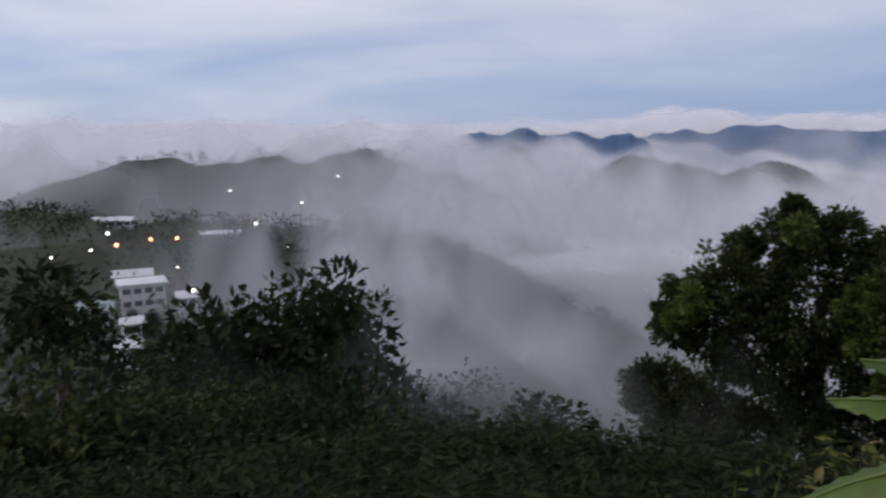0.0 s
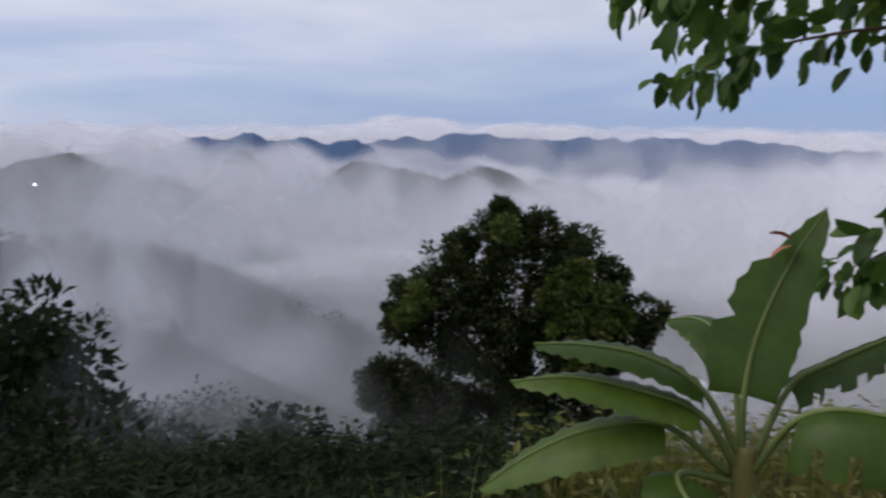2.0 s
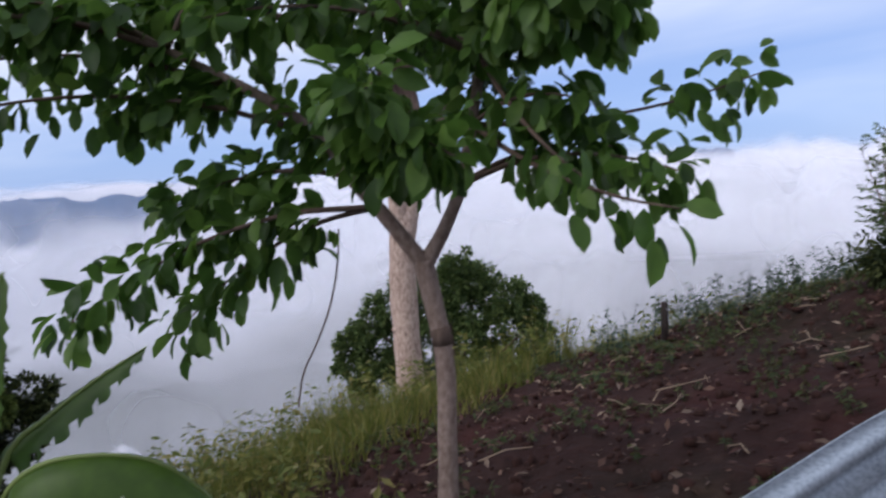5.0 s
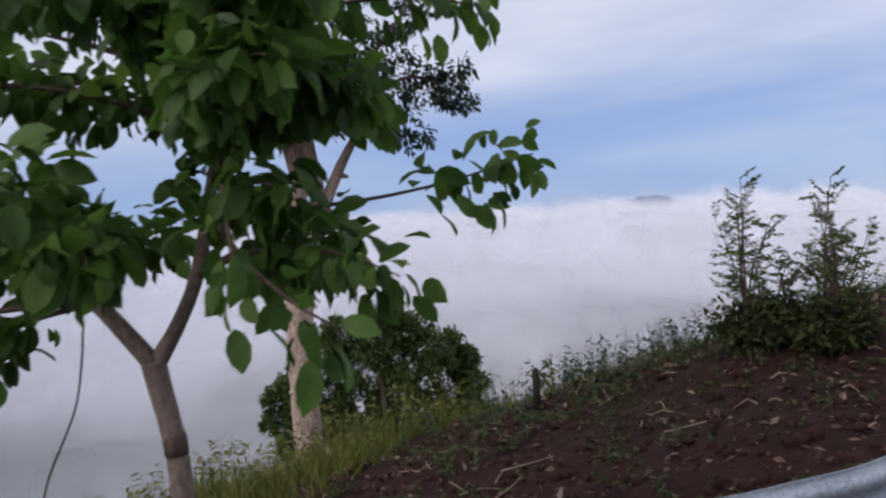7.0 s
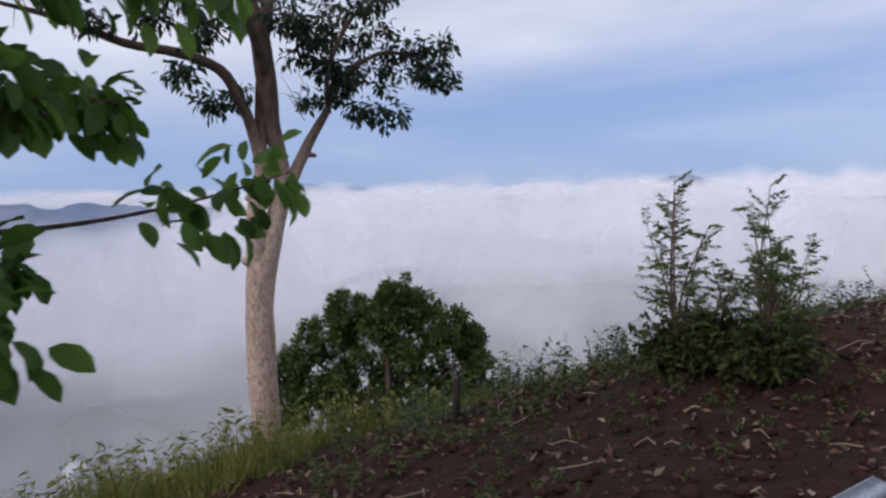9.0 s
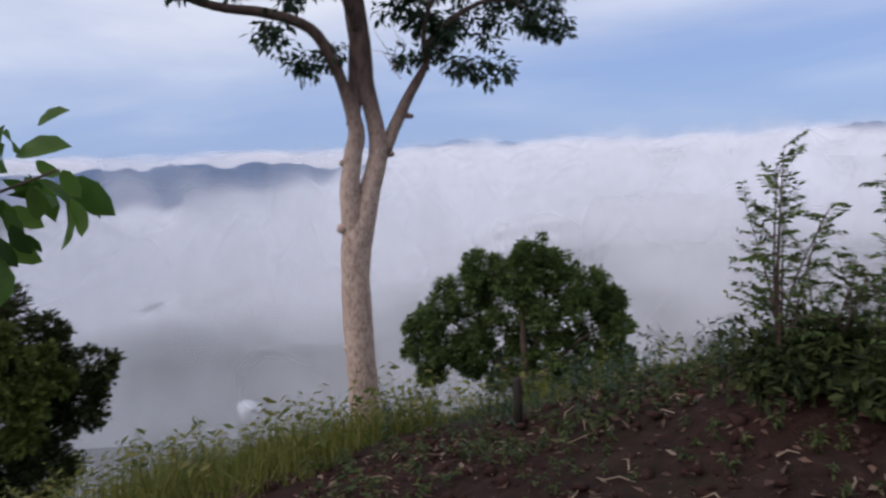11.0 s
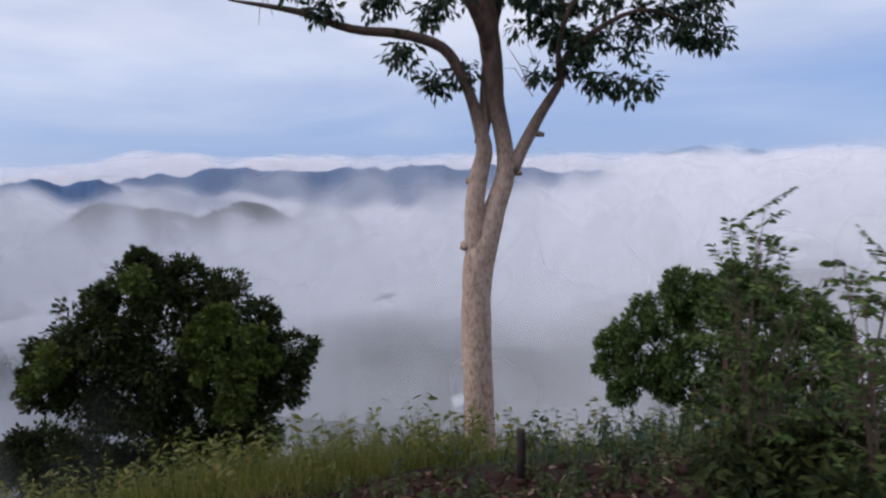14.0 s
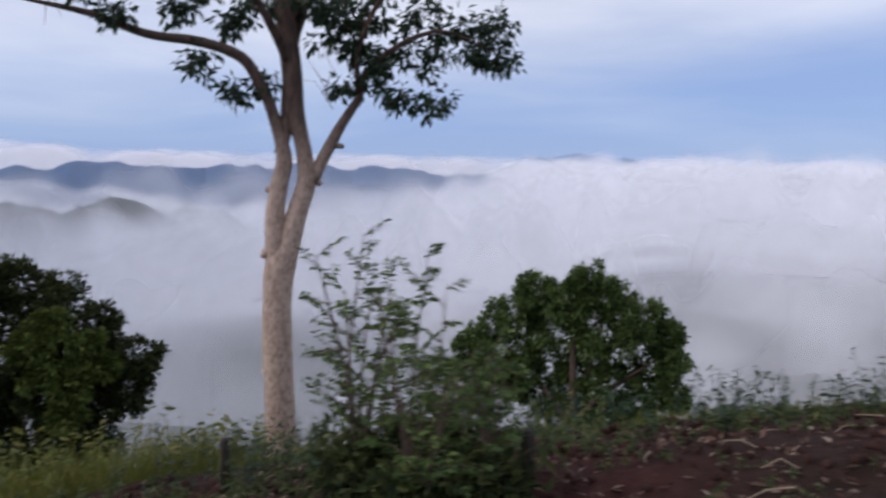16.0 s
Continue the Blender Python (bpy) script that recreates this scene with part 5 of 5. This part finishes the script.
# canopy on the town's hill and the nearer hills
P = []
r2 = np.random.default_rng(21)
B, D = np.radians(r2.uniform(-42, 32, 9000)), 70 + 1280 * r2.random(9000) ** 1.15
X, Y = D * np.sin(B), D * np.cos(B)
Z = ground(X, Y)
open_land = (D < 270) & (np.degrees(B) < -12) & (r2.random(9000) < 0.75)
ok = (Z > VALLEY + 12 - 0.03 * D) & ~open_land & ((np.degrees(B) < 6) | (D > 600))
X, Y, Z, D = X[ok], Y[ok], Z[ok], D[ok]
for cx, cy, cz in zip(X, Y, Z):
    P.append((cx, cy, cz + r2.uniform(0.5, 3.5)))
v, f = cluster(np.array(P), 18, 2.8, 1.4, 0.9, -0.1)
B, D = np.radians(r2.uniform(-20, 20, 2600)), 62 + 230 * r2.random(2600)
X, Y = D * np.sin(B), D * np.cos(B)
v2, f2 = cluster(np.stack([X, Y, ground(X, Y) + r2.uniform(0.4, 4.0, 2600)], 1), 26, 2.4, 0.8, 0.5, -0.1)
v, f = joined((v, f), (v2, f2))
tagged(new("hill_woods", mesh_from("hill_woods", v, f, FOREST_LEAF)), "dark woods covering the misty hills", "woods", kind="stuff")


# ---- ground cover on the crest ----
def plan(n, s):
    """From distance off the path and along it to x, y."""
    return NX * n + NY * s, NY * n - NX * s


def grassy(n, s):
    return n > np.interp(s, (-1, 0.2, 0.9, 1.65, 2.4, 3.2, 4.0, 5.0, 5.6, 7.0), (2.4, 3.0, 3.7, 4.5, 5.4, 5.7, 5.95, 6.3, 7.4, 7.7))


N, S = rng.uniform(2.2, 15, 60000), rng.uniform(-3, 14, 60000)
keep = grassy(N, S) & (S > -0.9 + 0.3 * np.sin(N * 3)) & (rng.random(60000) < np.where(S > 6.5, 0.35, 1.0)) & (rng.random(60000) < np.clip((16 - N) / 8, 0.3, 1))
X, Y = plan(N[keep], S[keep])
lush = 0.65 + 0.35 * fractal(X, Y, 2.3, 0.7)
pos = np.stack([X, Y, ground(X, Y) - 0.02], 1)
way = rng.normal(size=pos.shape) * (0.35, 0.35, 0.1) + (0, 0, 1.0)
L = rng.uniform(0.25, 0.75, len(pos)) * np.clip(lush, 0.3, 1.2) * np.where(N[keep] > 6, np.clip(0.25 + S[keep] / 4, 0.4, 1.0), 1.0) * np.where(S[keep] > 6.5, 0.55, 1.0)
v, f = leaves(pos, way, L, 0.010 + 0.008 * rng.random(len(pos)), BLADE, 1.5)
tagged(new("grass", mesh_from("grass", v, f, GRASS)), "tall yellow-green grass along the hill's edge", "grass", kind="stuff")


def weed_patch(name, n, n0, n1, s0, s1, tall, leaf, mat, label, where=None):
    """Leafy weeds: thin stalks with small drooping leaves."""
    N, S = rng.uniform(n0, n1, n), rng.uniform(s0, s1, n)
    if where is not None:
        ok = where(N, S)
        N, S = N[ok], S[ok]
    X, Y = plan(N, S)
    Z = ground(X, Y)
    stalks, roots, ways = [], [], []
    for x, y, z in zip(X, Y, Z):
        h = tall * rng.uniform(0.45, 1.0)
        lean = rng.normal(size=2) * 0.18 * h
        stalks.append([((x, y, z - 0.02), 0.004), ((x + lean[0] * 0.4, y + lean[1] * 0.4, z + h * 0.6), 0.003), ((x + lean[0], y + lean[1], z + h), 0.002)])
        for u in np.linspace(0.3, 1.0, 9):
            roots.append((x + lean[0] * u, y + lean[1] * u, z + h * u))
            a = rng.uniform(0, 6.28)
            ways.append((math.cos(a), math.sin(a), rng.uniform(-0.7, 0.3)))
    a = tube(stalks, 3)
    Lf = leaf * rng.uniform(0.6, 1.3, len(roots))
    b = leaves(np.array(roots), np.array(ways), Lf, Lf * 0.36, DIAMOND, 0.5)
    v, f = joined(a, b)
    tagged(new(name, mesh_from(name, v, f, mat)), label, "weeds", kind="stuff")


weed_patch("weeds", 300, 6.6, 8.2, 5.8, 14.0, 0.62, 0.085, LEAF_TALL, "thin drooping weeds along the crest", lambda n, s: fractal(n, s, 1.7, 2.6) > -0.1)
weed_patch("weeds", 170, 5.4, 6.8, 6.3, 13.5, 0.52, 0.085, LEAF_TALL, "drooping dark weeds on the hill's brow", lambda n, s: fractal(n, s, 1.9, 3.3) > -0.2)
weed_patch("weeds", 330, 7.0, 12.5, -1.0, 7.0, 0.85, 0.12, GRASS, "tall leafy weeds on the slope's edge", grassy)
weed_patch("weeds", 1700, 1.8, 6.9, 2.2, 13.5, 0.13, 0.055, WEED, "low green weeds on bare soil", lambda n, s: fractal(n, s, 2.6, 4.1) > 0.0)
weed_patch("weeds", 420, 5.2, 7.0, 5.0, 13.5, 0.20, 0.075, WEED, "low yellowish weeds near the crest")
weed_patch("weeds", 200, 3.0, 7.0, -1.0, 2.5, 0.6, 0.11, GRASS, "yellow-green weeds round the banana plant")
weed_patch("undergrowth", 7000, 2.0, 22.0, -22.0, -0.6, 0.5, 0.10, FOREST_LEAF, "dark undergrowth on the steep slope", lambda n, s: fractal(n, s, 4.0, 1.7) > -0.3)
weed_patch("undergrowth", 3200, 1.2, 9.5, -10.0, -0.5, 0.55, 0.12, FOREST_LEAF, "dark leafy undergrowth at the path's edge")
weed_patch("undergrowth", 320, 9.0, 22.0, -0.6, 12.0, 0.7, 0.14, GRASS, "leafy scrub below the hill's edge")

# dead leaves, straw and clods on the soil
N, S = rng.uniform(1.6, 7.0, 4800), rng.uniform(1.8, 14, 4800)
X, Y = plan(N, S)
pos = np.stack([X, Y, ground(X, Y) + 0.012], 1)
way = rng.normal(size=pos.shape) * (1, 1, 0.25)
L = rng.uniform(0.03, 0.11, len(pos))
v, f = leaves(pos, way, L, L * rng.uniform(0.25, 0.6, len(pos)), DIAMOND, 0.5)
tagged(new("leaf_litter", mesh_from("leaf_litter", v, f, LITTER)), "brown and pale dead leaves on bare soil", "leaf litter", kind="stuff")

ico = bmesh.new()
bmesh.ops.create_icosphere(ico, subdivisions=1, radius=1.0)
iv = np.array([v.co for v in ico.verts])
iface = [tuple(q.index for q in f.verts) for f in ico.faces]
ico.free()
N, S = rng.uniform(1.6, 7.2, 3600), rng.uniform(1.8, 14, 3600)
X, Y = plan(N, S)
Zg = ground(X, Y)
size = 0.012 + 0.048 * rng.random(3600) ** 3
V = (iv[None] * (size[:, None, None] * rng.uniform(0.6, 1.4, (3600, 1, 3))) * rng.uniform(0.55, 1.3, (3600, len(iv), 1)))
V = V + np.stack([X, Y, Zg + size * 0.2], 1)[:, None]
f = [tuple(i * len(iv) + j for j in q) for i in range(3600) for q in iface]
CLOD = two_scale("soil_clod", 0.5, 9.0, [(0.3, (0.042, 0.016, 0.013)), (0.7, (0.052, 0.026, 0.020))], [(0.3, (0.018, 0.010, 0.008)), (0.7, (0.06, 0.033, 0.027))], 0.5, 0.95, 0.6, 0.01)
tagged(new("soil_clods", mesh_from("soil_clods", V.reshape(-1, 3), f, CLOD, True)), "reddish brown lumps of broken soil", "soil", kind="stuff")

# fallen twigs
STRAW = plain("dry_twig", (0.30, 0.22, 0.15), 0.8)
r3 = np.random.default_rng(5)
lines = []
for n in range(90):
    x, y = plan(r3.uniform(2.0, 6.8), r3.uniform(2.2, 13))
    a, ln = r3.uniform(0, 6.28), r3.uniform(0.1, 0.45)
    p = []
    for u in (0, 0.5, 1):
        px, py = x + math.cos(a + u * 0.4) * ln * u, y + math.sin(a + u * 0.4) * ln * u
        p.append(((px, py, gz(px, py) + 0.02 + 0.03 * math.sin(u * 3)), 0.007 - 0.003 * u))
    lines.append(p)
v, f = tube(lines, 5)
tagged(new("fallen_twigs", mesh_from("fallen_twigs", v, f, STRAW)), "pale dry twigs lying on the soil", "twigs", kind="stuff")
